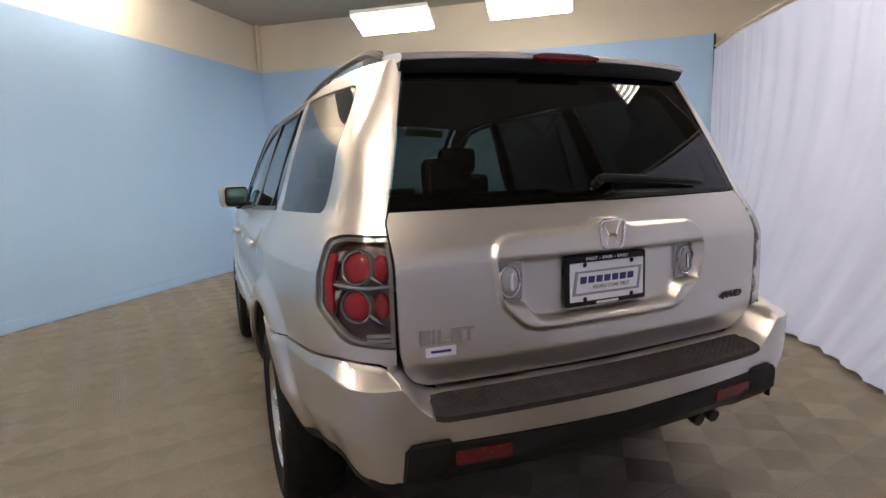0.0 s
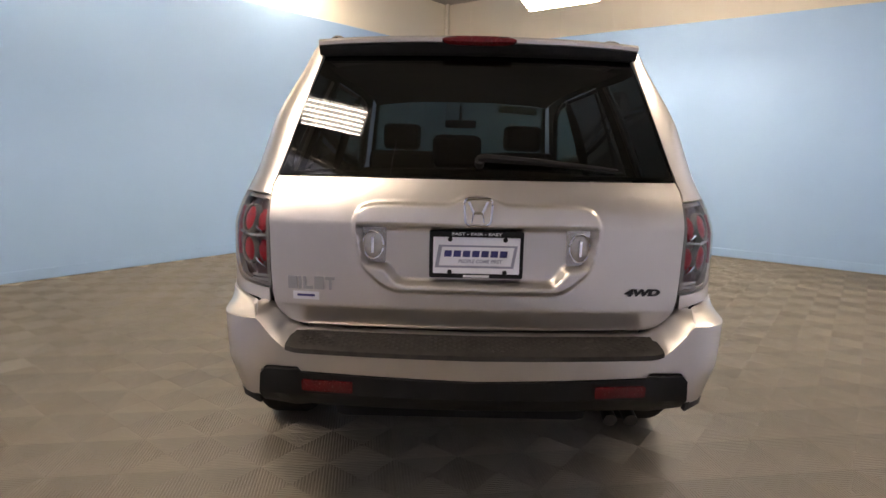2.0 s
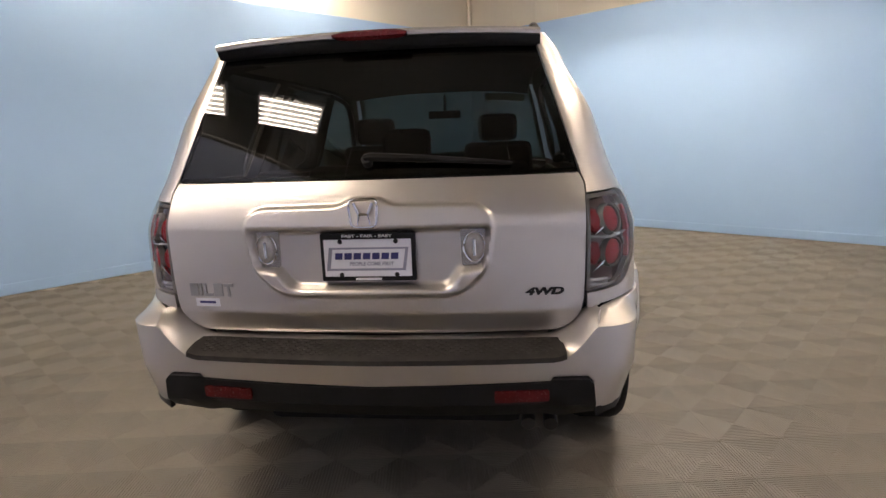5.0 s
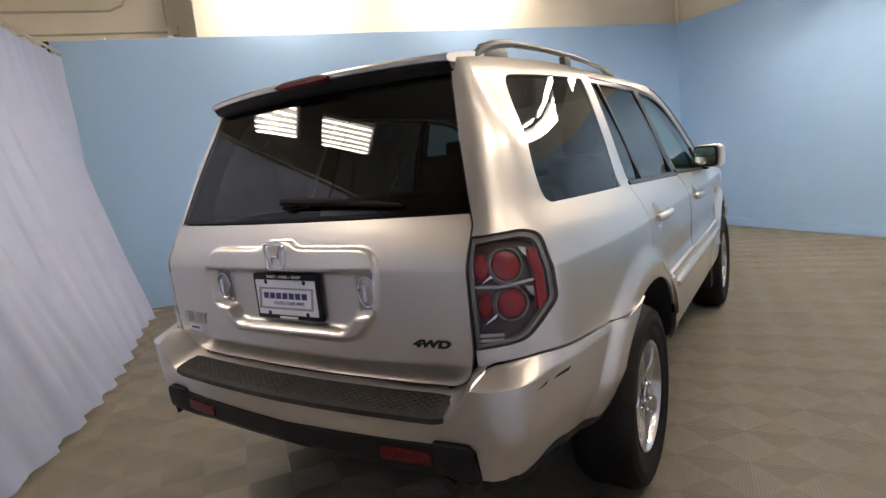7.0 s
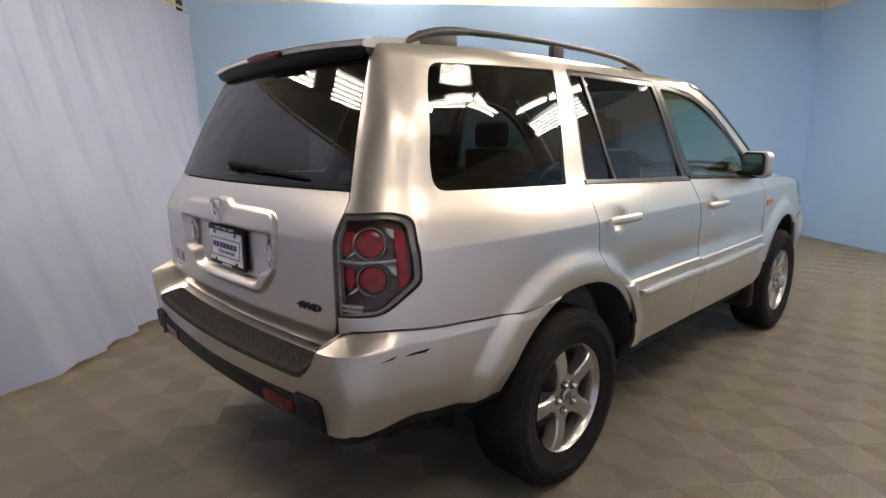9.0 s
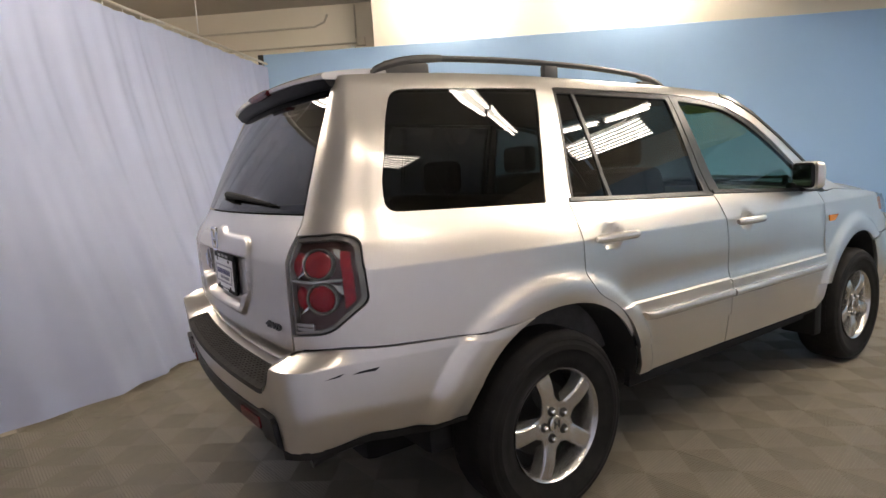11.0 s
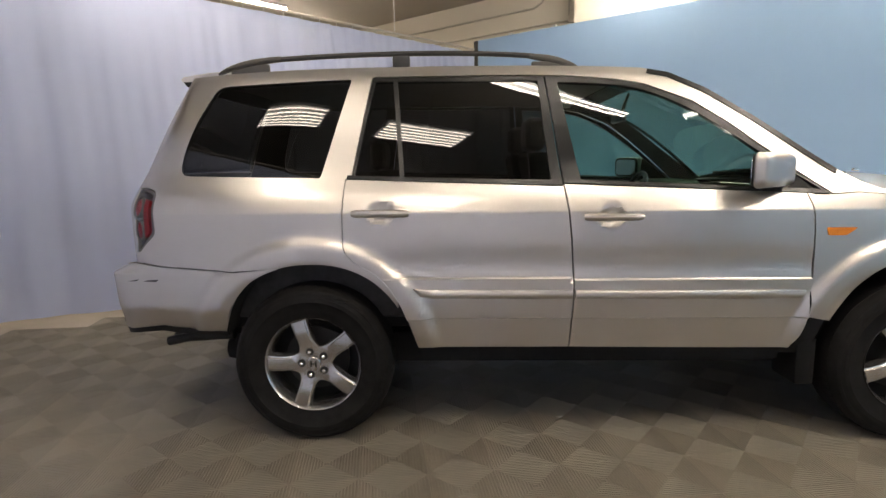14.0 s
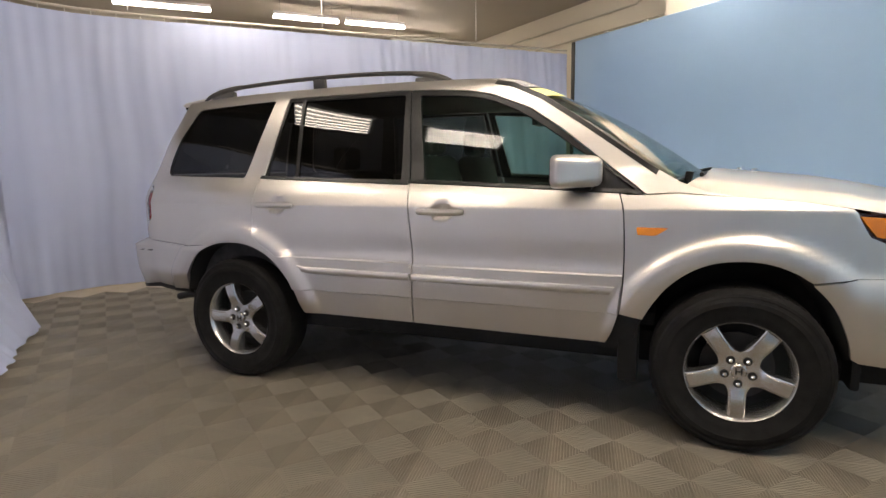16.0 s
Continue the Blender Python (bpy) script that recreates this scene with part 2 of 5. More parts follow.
def lathe(profile, steps=48, axis="x", bm=None, arc=math.tau):
    """Turn a profile of (radius, along) round an axis."""
    bm = bm or bmesh.new()
    rings = []
    full = abs(arc - math.tau) < 1e-6
    for k in range(steps if full else steps + 1):
        a = k * arc / steps
        c, s = math.cos(a), math.sin(a)
        rings.append([bm.verts.new((h, r * c, r * s) if axis == "x" else (r * c, r * s, h)) for r, h in profile])
    n = len(rings)
    for k in range(n if full else n - 1):
        r0, r1 = rings[k], rings[(k + 1) % n]
        for i in range(len(profile) - 1):
            bm.faces.new((r0[i], r1[i], r1[i + 1], r0[i + 1]))
    bmesh.ops.remove_doubles(bm, verts=bm.verts, dist=1e-5)
    return bm


def smooth_line(pts, n=8, closed=False):
    """Catmull-Rom through points of any size."""
    P = [np.array(p, float) for p in pts]
    out = []
    m = len(P)
    rng = range(m) if closed else range(m - 1)
    for i in rng:
        p0 = P[i - 1] if (closed or i > 0) else 2 * P[0] - P[1]
        p1, p2 = P[i], P[(i + 1) % m]
        p3 = P[(i + 2) % m] if (closed or i + 2 < m) else 2 * P[-1] - P[-2]
        for k in range(n):
            t = k / n
            out.append(0.5 * (2 * p1 + (p2 - p0) * t + (2 * p0 - 5 * p1 + 4 * p2 - p3) * t * t + (3 * p1 - p0 - 3 * p2 + p3) * t ** 3))
    if not closed:
        out.append(P[-1])
    return [tuple(float(c) for c in p) for p in out]


def rounded(poly, radii, n=5):
    """A polygon with each corner rounded by its own radius."""
    out = []
    m = len(poly)
    for i in range(m):
        r = radii[i] if isinstance(radii, (list, tuple)) else radii
        p, a, b = np.array(poly[i], float), np.array(poly[i - 1], float), np.array(poly[(i + 1) % m], float)
        if r <= 0:
            out.append(tuple(p))
            continue
        da, db = (a - p) / np.linalg.norm(a - p), (b - p) / np.linalg.norm(b - p)
        r = min(r, 0.48 * np.linalg.norm(a - p), 0.48 * np.linalg.norm(b - p))
        q0, q1 = p + da * r, p + db * r
        for k in range(n + 1):
            t = k / n
            out.append(tuple((1 - t) ** 2 * q0 + 2 * t * (1 - t) * p + t * t * q1))
    return out


def sheet(poly, fmap, step=0.05, thick=0.02, bm=None, cuts=()):
    """A panel: the flat outline poly (u, v), cut into cells and laid onto fmap(u, v, depth), with an edge turned in by thick."""
    bm2 = bmesh.new()
    bm2.faces.new([bm2.verts.new((u, v, 0)) for u, v in poly])
    bm2.normal_update()
    us, vs = [p[0] for p in poly], [p[1] for p in poly]
    su, sv = step if isinstance(step, tuple) else (step, step)
    for axis, lo, hi, s in ((0, min(us), max(us), su), (1, min(vs), max(vs), sv)):
        k = math.floor(lo / s) + 1
        while k * s < hi - 1e-4:
            co = [0, 0, 0]
            co[axis] = k * s
            no = [0, 0, 0]
            no[axis] = 1
            bmesh.ops.bisect_plane(bm2, geom=bm2.verts[:] + bm2.edges[:] + bm2.faces[:], plane_co=co, plane_no=no, dist=1e-5)
            k += 1
    for v in cuts:
        bmesh.ops.bisect_plane(bm2, geom=bm2.verts[:] + bm2.edges[:] + bm2.faces[:], plane_co=(0, v, 0), plane_no=(0, 1, 0), dist=1e-5)
    bmesh.ops.triangulate(bm2, faces=bm2.faces, ngon_method="EAR_CLIP")
    bmesh.ops.remove_doubles(bm2, verts=bm2.verts, dist=2e-6)
    border = [e for e in bm2.edges if len(e.link_faces) == 1]
    flat = {v: (v.co.x, v.co.y) for v in bm2.verts}
    inner = {}
    if thick:
        for e in border:
            for v in e.verts:
                if v not in inner:
                    inner[v] = bm2.verts.new(fmap(*flat[v], thick))
    for v, (u, w) in flat.items():
        v.co = fmap(u, w, 0.0)
    if thick:
        for e in border:
            a, b = e.verts
            bm2.faces.new((a, b, inner[b], inner[a]))
    if bm is None:
        return bm2
    me = bpy.data.meshes.new("tmp")
    bm2.to_mesh(me)
    bm2.free()
    bm.from_mesh(me)
    bpy.data.meshes.remove(me)
    return bm


# ---- the booth ----
def wall_between(name, a, b, z0, z1, thick, into, mat, label, category):
    """An upright wall whose booth-side face runs from a to b."""
    bm = bmesh.new()
    out = -into * thick
    for base in ((a, b),):
        vs = [bm.verts.new((p.x, p.y, z)) for z in (z0, z1) for p in (a, b, b + out, a + out)]
        for f in ((0, 1, 2, 3), (4, 5, 6, 7), (0, 1, 5, 4), (1, 2, 6, 5), (2, 3, 7, 6), (3, 0, 4, 7)):
            bm.faces.new([vs[i] for i in f])
    bmesh.ops.bevel(bm, geom=[e for e in bm.edges], offset=0.004, segments=1, affect="EDGES")
    return tagged(part(name, bm, mat), label, category, kind="structure")


wall_between("wall_left", CORNER - DIR_L * 0.06, END_L, 0, WALL_H, 0.12, IN_L, M["blue"], "sky-blue painted booth wall with low baseboard", "wall")
wall_between("wall_right", CORNER - DIR_R * 0.08, END_R, 0, WALL_H, 0.12, IN_R, M["blue"], "sky-blue painted booth wall beside the curtain", "wall")
for nm, a, b, into in (("baseboard_left", CORNER, END_L, IN_L), ("baseboard_right", CORNER, END_R, IN_R)):
    wall_between(nm, a + into * 0.014, b + into * 0.014, 0, 0.11, 0.012, into, M["blue"], "low sky-blue painted baseboard along the wall", "baseboard")

# dark edging at the free ends of the booth walls
for nm, end, d, into in (("trim_left", END_L, DIR_L, IN_L), ("trim_right", END_R, DIR_R, IN_R)):
    wall_between(nm, end + d * 0.003 + into * 0.006, end + d * (0.075 if nm == "trim_left" else 0.03) + into * 0.006, 0, WALL_H, 0.13, into, M["rail"], "dark edging on the free end of the wall", "trim")

# building shell behind and above the booth
YAW_L0 = math.degrees(math.atan2(DIR_L.y, DIR_L.x))
PANEL_END = CORNER + DIR_L * ((Vector((-4.17, 1.95, 0)) - CORNER).dot(DIR_L))
wall_between("wall_upper_left", CORNER - IN_L * 0.16 - DIR_L * 0.6, PANEL_END - IN_L * 0.16, 0, CEIL_H, 0.1, IN_L, M["cream"], "cream painted building wall above the booth", "wall")
wall_between("wall_upper_far", PANEL_END - IN_L * 0.7, END_L - IN_L * 0.7 + DIR_L * 13.5, 0, CEIL_H, 0.1, IN_L, M["beige"], "beige building wall with conduits", "wall")
wall_between("wall_upper_return", PANEL_END - IN_L * 0.26, PANEL_END - IN_L * 0.7, 0, CEIL_H, 0.1, DIR_L, M["cream"], "cream wall return", "wall")
wall_between("wall_upper_right", CORNER - IN_R * 0.16 - DIR_R * 0.6, END_R - IN_R * 0.16 + DIR_R * 7, 0, CEIL_H, 0.1, IN_R, M["cream"], "cream panelled building wall above the booth", "wall")
wall_between("wall_behind_left", Vector((-15.0, -9.6, 0)), Vector((3.0, -15.9, 0)), 0, CEIL_H, 0.1, Vector((0.33, 0.943, 0)).normalized(), M["beige"], "beige building wall behind the curtain", "wall")
wall_between("wall_behind_right", Vector((3.0, -15.9, 0)), Vector((12.5, -1.0, 0)), 0, CEIL_H, 0.1, Vector((-0.83, 0.56, 0)).normalized(), M["beige"], "beige building wall far behind the curtain", "wall")

bm = box_bm((-16, -16, CEIL_H), (16, 12, CEIL_H + 0.1))
tagged(part("ceiling", bm, M["ceiling"]), "pale plain building ceiling", "ceiling", kind="structure")
bm = box_bm((-16, -16, -0.2), (16, 12, -0.012))
tagged(part("floor", bm, M["concrete"]), "pale bare concrete floor under the mats", "floor", kind="structure")


# ---- curtains on rails ----
def ease_line(pts, n=10):
    return [Vector((x, y, 0)) for x, y in smooth_line(pts, n)]


def resample(line, gap):
    out, carry = [line[0]], 0.0
    for a, b in zip(line, line[1:]):
        d = (b - a).length
        t = gap - carry
        while t < d:
            out.append(a.lerp(b, t / d))
            t += gap
        carry = d - (t - gap)
    return out


def curtain(top_pts, inward, label, z_top, z_hem, seed, fold=0.045, wave=0.19, sag=lambda k: 1.4, calm=lambda k: 1.0):
    """Hanging cloth: the top follows a rail, the hem swings into the booth by inward(k)."""
    line = resample(ease_line(top_pts), 0.028)
    n = len(line)
    phase, ph = [], 0.0
    for i in range(n):
        ph += 0.028 * math.tau / (wave + 0.42 * wave * noise.noise(Vector((i * 0.012, seed * 3.1, 0))))
        phase.append(ph)
    bm = bmesh.new()
    rows = 26
    cols = []
    for i, p in enumerate(line):
        a, b = line[max(0, i - 1)], line[min(n - 1, i + 1)]
        d = (b - a).normalized()
        nrm = Vector((-d.y, d.x, 0))
        if nrm.dot(Vector((0.2, 0.6, 0)) - p) < 0:
            nrm = -nrm
        col = []
        still = calm(i / (n - 1))
        for j in range(rows + 1):
            v = j / rows
            z = z_top + (z_hem + 0.02 * noise.noise(Vector((i * 0.02, seed, 5))) - z_top) * v
            wob = math.sin(phase[i] + 1.3 * noise.noise(Vector((i * 0.02, v * 2.0, seed)))) * fold * (0.30 + 0.70 * v ** 0.7)
            wob += 0.4 * fold * math.sin(phase[i] * 2.7 + 2.0 * noise.noise(Vector((i * 0.03, v * 3.0, seed + 1)))) * (0.5 + noise.noise(Vector((i * 0.02, v * 1.5, seed + 2))))
            wob += 0.02 * v * noise.noise(Vector((i * 0.045 + v * 2.2, v * 0.9, seed + 17)))
            wob += 0.05 * v * noise.noise(Vector((i * 0.035, v * 1.6, seed + 7))) + 0.012 * noise.noise(Vector((i * 0.15, v * 5, seed + 3)))
            wob = still * wob + (1 - still) * 0.05 * v * noise.noise(Vector((i * 0.016 - v * 1.8, v * 0.7, seed + 23)))
            sw = inward(i / (n - 1)) * v ** sag(i / (n - 1))
            col.append(bm.verts.new((p + nrm * (wob + sw)).to_3d() + Vector((0, 0, z))))
        cols.append(col)
    for c0, c1 in zip(cols, cols[1:]):
        for j in range(rows):
            bm.faces.new((c0[j], c1[j], c1[j + 1], c0[j + 1]))
    ob = thing("curtain", label, "curtain", "booth curtains")
    part("cloth", bm, M["curtain"], ob, "", 0).data.shade_smooth()
    rail = [p + Vector((0, 0, z_top + 0.045)) for p in line[::12] + [line[-1]]]
    part("rail", tube_bm(rail, 0.014, 8), M["railwhite"], ob, "slim painted curtain rail")
    hooks = line[4::8]
    for p in hooks:
        part("hook", tube_bm([p + Vector((0, 0, z_top + 0.04)), p + Vector((0, 0, z_top - 0.01))], 0.0035, 5), M["white_metal"], ob)
    for k in (0.22, 0.52, 0.82):
        p = line[int(k * (n - 1))]
        part("rail_hanger", tube_bm([p + Vector((0, 0, z_top + 0.08)), p + Vector((0, 0, CEIL_H))], 0.006, 6), M["white_metal"], ob)
    return ob


ROD_A, ROD_D = Vector((-5.02, 0.93, 0)), Vector((0.722, -0.692, 0))
left_line = [tuple((ROD_A + ROD_D * t)[:2]) for t in (0, 1.2, 2.4, 3.6, 4.8, 5.5)] + [(-0.48, -3.30), (0.15, -3.46)]
SWAY_AT, SWAY = (0.0, 0.027, 0.058, 0.178, 0.38, 0.464, 0.573, 0.628, 0.70, 0.764, 0.82, 1.0), (0.04, 0.25, 0.48, 0.58, 0.73, 0.75, 0.70, 0.52, 0.28, 0.10, 0.02, 0.02)
curtain(left_line, lambda k: float(np.interp(k, SWAY_AT, SWAY)), "pale lilac-blue cloth curtain hanging from a rail", 2.84, 0.035, 3, 0.030, 0.36, calm=lambda k: 1 - 0.62 * soft(0.45, 0.62, k))
right_line = [(5.28, 3.36), (4.62, 2.30), (4.12, 1.25), (3.86, 0.30), (3.58, -0.52), (3.22, -1.28), (2.76, -1.98), (2.10, -2.62), (1.20, -3.12), (0.52, -3.42), (0.10, -3.60), (-0.5, -3.72)]
BILLOW_AT, BILLOW = (0.0, 0.06, 0.13, 0.25, 0.35, 0.445, 0.53, 0.62, 0.715, 0.82, 0.90, 1.0), (0.02, 0.14, 0.30, 0.58, 0.98, 1.15, 1.28, 1.34, 1.33, 1.02, 0.2, 0.02)
curtain(right_line, lambda k: float(np.interp(k, BILLOW_AT, BILLOW)), "pale lilac-blue cloth curtain, its hem swept into the booth", 2.84, 0.035, 11, 0.026, 0.34, lambda k: 2.3 - 0.7 * soft(0.74, 0.82, k), lambda k: 1 - 0.5 * soft(0.36, 0.46, k))

# things on the beige wall and wall tops
BW = -IN_L * 0.70
def on_beige(along, z, off=0.02):
    p = PANEL_END + BW + DIR_L * along + IN_L * off
    return Vector((p.x, p.y, z))


conduit = thing("conduit", "grey painted conduits along the beige wall", "pipe")
part("pipe", tube_bm([on_beige(0.35, 3.30), on_beige(9.5, 3.30)], 0.014, 8), M["conduit"], conduit)
part("pipe", tube_bm([on_beige(0.75, 3.72), on_beige(0.80, 3.62), on_beige(0.95, 3.56), on_beige(9.5, 3.54)], 0.016, 8), M["conduit"], conduit)
part("pipe", tube_bm([on_beige(0.35, 3.82), on_beige(0.35, 3.36)], 0.012, 8), M["conduit"], conduit)
bm = box_bm((-0.06, -0.03, -0.06), (0.06, 0.03, 0.06), 0.006, 1)
part("junction_box", bm, M["cream"], conduit).matrix_world = Matrix.Translation(on_beige(0.28, 3.31, 0.03)) @ pose(0, 0, 0, 0, 0, math.degrees(math.atan2(DIR_L.y, DIR_L.x)))
for along in (7.86, 7.15):
    p = CORNER + DIR_L * along - IN_L * 0.15
    st = box_bm((-0.03, -0.03, 0), (0.03, 0.03, 3.13), 0.004, 1)
    o = part("wall_post", st, M["white_metal"])
    o.matrix_world = pose(p.x, p.y, 0, 0, 0, YAW_L0)
    tagged(o, "white wall post standing up behind the blue wall", "post", "wall posts")

# battens of the panelled upper wall on the right, and the corner pipe
for k in range(20):
    p0 = CORNER - IN_R * 0.16 + DIR_R * (0.35 + 0.42 * k)
    bm = box_bm((-0.006, -0.003, WALL_H), (0.006, 0.004, CEIL_H))
    o = part("trim", bm, M["cream"])
    o.matrix_world = pose(p0.x, p0.y, 0, 0, 0, math.degrees(math.atan2(DIR_R.y, DIR_R.x)))
    tagged(o, "thin cream joint strip on the wall panels", "trim", kind="structure")
pc = CORNER + IN_L * -0.10 + IN_R * -0.10
cp = thing("pipe", "cream painted corner pipe", "pipe")
part("pipe_run", tube_bm([(pc.x, pc.y, 0.2), (pc.x, pc.y, CEIL_H)], 0.035, 12), M["cream"], cp)

# strip lights of the hall beyond the curtain
def strip_light(a, b, group="strip lights", lamp="dim_tube"):
    ob = thing("strip_light", "twin-tube fluorescent strip light under the ceiling", "strip light", group)
    a, b = Vector(a), Vector(b)
    d = (b - a).normalized()
    sd = Vector((-d.y, d.x, 0)) * 0.035
    up = Vector((0, 0, 0.03))
    bm = bmesh.new()
    vs = [bm.verts.new(p + q) for p in (a, b) for q in (sd * 1.7 + up, -sd * 1.7 + up, -sd * 1.2 + up * 2.6, sd * 1.2 + up * 2.6)]
    for f_ in ((0, 1, 2, 3), (4, 5, 6, 7), (0, 1, 5, 4), (1, 2, 6, 5), (2, 3, 7, 6), (3, 0, 4, 7)):
        bm.faces.new([vs[i] for i in f_])
    part("housing", bm, M["white_metal"], ob, "", 0)
    for k in (-1, 1):
        part("tube", tube_bm([a + sd * k, b + sd * k], 0.014, 8), M[lamp], ob)
    for p in (a.lerp(b, 0.1), a.lerp(b, 0.9)):
        part("wire", tube_bm([p + up * 2.5, (p.x, p.y, CEIL_H)], 0.0015, 5), M["trim"], ob)
    return ob


for a, b in (((-3.35, -4.05, 3.6), (-2.45, -4.95, 3.6)), ((-4.75, -2.72, 3.6), (-4.0, -3.42, 3.6)), ((-5.55, -1.92, 3.6), (-4.82, -2.62, 3.6)), ((-3.78, -7.80, 3.6), (-4.20, -6.92, 3.6)), ((-4.28, -6.75, 3.6), (-4.56, -5.75, 3.6)), ((-5.05, -9.40, 3.6), (-5.50, -8.40, 3.6)), ((-5.56, -8.25, 3.6), (-6.0, -7.35, 3.6)), ((-7.0, -9.6, 3.6), (-7.6, -8.5, 3.6)), ((-6.50, -2.65, 3.6), (-7.40, -1.90, 3.6)), ((6.2, 0.0, 3.6), (5.6, -1.1, 3.6))):
    strip_light(a, b, lamp="tube" if a[1] > -3 else "dim_tube")
for a, b in (((1.88, 0.80, 3.5), (2.16, 1.46, 3.5)), ((2.17, 1.53, 3.5), (2.61, 2.24, 3.5)), ((2.66, 2.80, 3.5), (2.33, 3.44, 3.5)), ((2.27, 3.53, 3.5), (1.98, 4.02, 3.5))):
    strip_light(a, b, "booth strip lights", "tube")

# lamps
def light_fixture(centre, yaw, tilt=0.0, length=0.95, width=0.46, lamp="tube", group="ceiling lights", label="six-tube fluorescent ceiling light with white reflector"):
    ob = thing("ceiling_light", label, "ceiling light", group)
    bm = bmesh.new()
    box(bm, (-length / 2 - 0.03, -width / 2, 0.0), (length / 2 + 0.03, width / 2, 0.06), 0.006, 1)
    part("housing", bm, M["white_metal"], ob)
    part("reflector", box_bm((-length / 2 - 0.01, -width / 2 + 0.02, -0.0020), (length / 2 + 0.01, width / 2 - 0.02, 0.002)), M["reflector"], ob)
    for i in range(6):
        y = -width / 2 + width * (i + 0.5) / 6
        bm = tube_bm([(-length / 2, y, -0.022), (length / 2, y, -0.022)], 0.011, 8)
        part("tube", bm, M[lamp], ob)
    up = pose(0, 0, 0, tilt).inverted().to_3x3() @ Vector((0, 0, 1))
    for s in (-1, 1):
        a = Vector((s * length * 0.4, 0, 0.06))
        part("wire", tube_bm([a, a + up * (CEIL_H - centre[2] - 0.05)], 0.0015, 5), M["trim"], ob)
    ob.matrix_world = pose(*centre, tilt, 0, yaw)
    return ob


YAW_R = math.degrees(math.atan2(DIR_R.y, DIR_R.x))
YAW_L = math.degrees(math.atan2(DIR_L.y, DIR_L.x))
# Last two are added lamps, out of view, that fill the booth's left side.
for c, yaw, tilt in (((1.25, 4.75, 3.28), YAW_R, -20), ((2.57, 3.62, 3.28), YAW_R, -20), ((-1.84, 4.38, 3.665), YAW_L, -130), ((-3.30, 2.58, 3.665), YAW_L, -130), ((-0.65, 3.45, 3.50), YAW_L, 35), ((-2.15, 1.60, 3.50), YAW_L, 35)):
    light_fixture(c, yaw, tilt)
for c, yaw, long, lamp in (((-1.53, -2.08, 3.45), -27, 0.74, "tube"), ((-2.66, -1.44, 3.45), -27, 0.90, "tube"), ((2.36, -1.0, 3.45), 64, 0.84, "dim_tube"), ((3.05, 0.33, 3.45), 65, 0.84, "dim_tube")):
    light_fixture(c, yaw, 0, long, 0.50, lamp)

# ---- the car: shape of its skin ----
Z_W = [0.20, 0.45, 0.60, 0.75, 0.95, 1.050, 1.058, 1.13, 1.19, 1.24, 1.45, 1.64, 1.70, 1.74]
X_W = [0.91, 0.940, 0.955, 0.960, 0.957, 0.9525, 0.9508, 0.917, 0.880, 0.853, 0.780, 0.705, 0.665, 0.60]
Z_R = [0.30, 0.60, 0.75, 0.90, 1.070, 1.082, 1.13, 1.18, 1.24, 1.45, 1.65, 1.76]
Y_R = [-0.91, -0.936, -0.949, -0.956, -0.958, -0.957, -0.942, -0.921, -0.890, -0.794, -0.695, -0.64]
Z_F = [0.25, 0.45, 0.60, 0.80, 0.95, 1.02, 1.06]
Y_F = [3.60, 3.68, 3.69, 3.66, 3.60, 3.52, 3.42]


def curve1(z, zs, xs):
    """Smooth interpolation through a table."""
    i = max(0, min(len(zs) - 2, int(np.searchsorted(zs, z)) - 1))
    t = min(1.0, max(0.0, (z - zs[i]) / (zs[i + 1] - zs[i])))
    d = [(xs[min(k + 1, len(xs) - 1)] - xs[max(k - 1, 0)]) / (zs[min(k + 1, len(zs) - 1)] - zs[max(k - 1, 0)]) for k in (i, i + 1)]
    h = zs[i + 1] - zs[i]
    return ((2 * t ** 3 - 3 * t * t + 1) * xs[i] + (t ** 3 - 2 * t * t + t) * h * d[0] + (3 * t * t - 2 * t ** 3) * xs[i + 1] + (t ** 3 - t * t) * h * d[1])


def half_width(y, z):
    w = curve1(z, Z_W, X_W)
    w -= (0.056 - 0.014 * soft(1.04, 1.24, z) + 0.046 * soft(1.4, 1.66, z)) * max(0.0, (0.1 - y) / 0.7) ** 2
    w -= 0.050 * max(0.0, (y - 1.6) / 1.5) ** 2 * (1.0 if z < 1.13 else 1.15)
    for yw in (0.0, 2.7):
        r = math.hypot(y - yw, z - 0.36)
        if z > 0.2:
            w += 0.030 * (1 - soft(0.548, 0.605, r)) * (0.6 + 0.4 * soft(0.45, 0.50, r)) * soft(0.40, 0.52, z)
    # shallow hollow of the doors below the shoulder
    w -= 0.003 * math.exp(-((z - 0.86) / 0.07) ** 2) * soft(0.3, 0.6, y) * (1 - soft(2.0, 2.3, y))
    return w


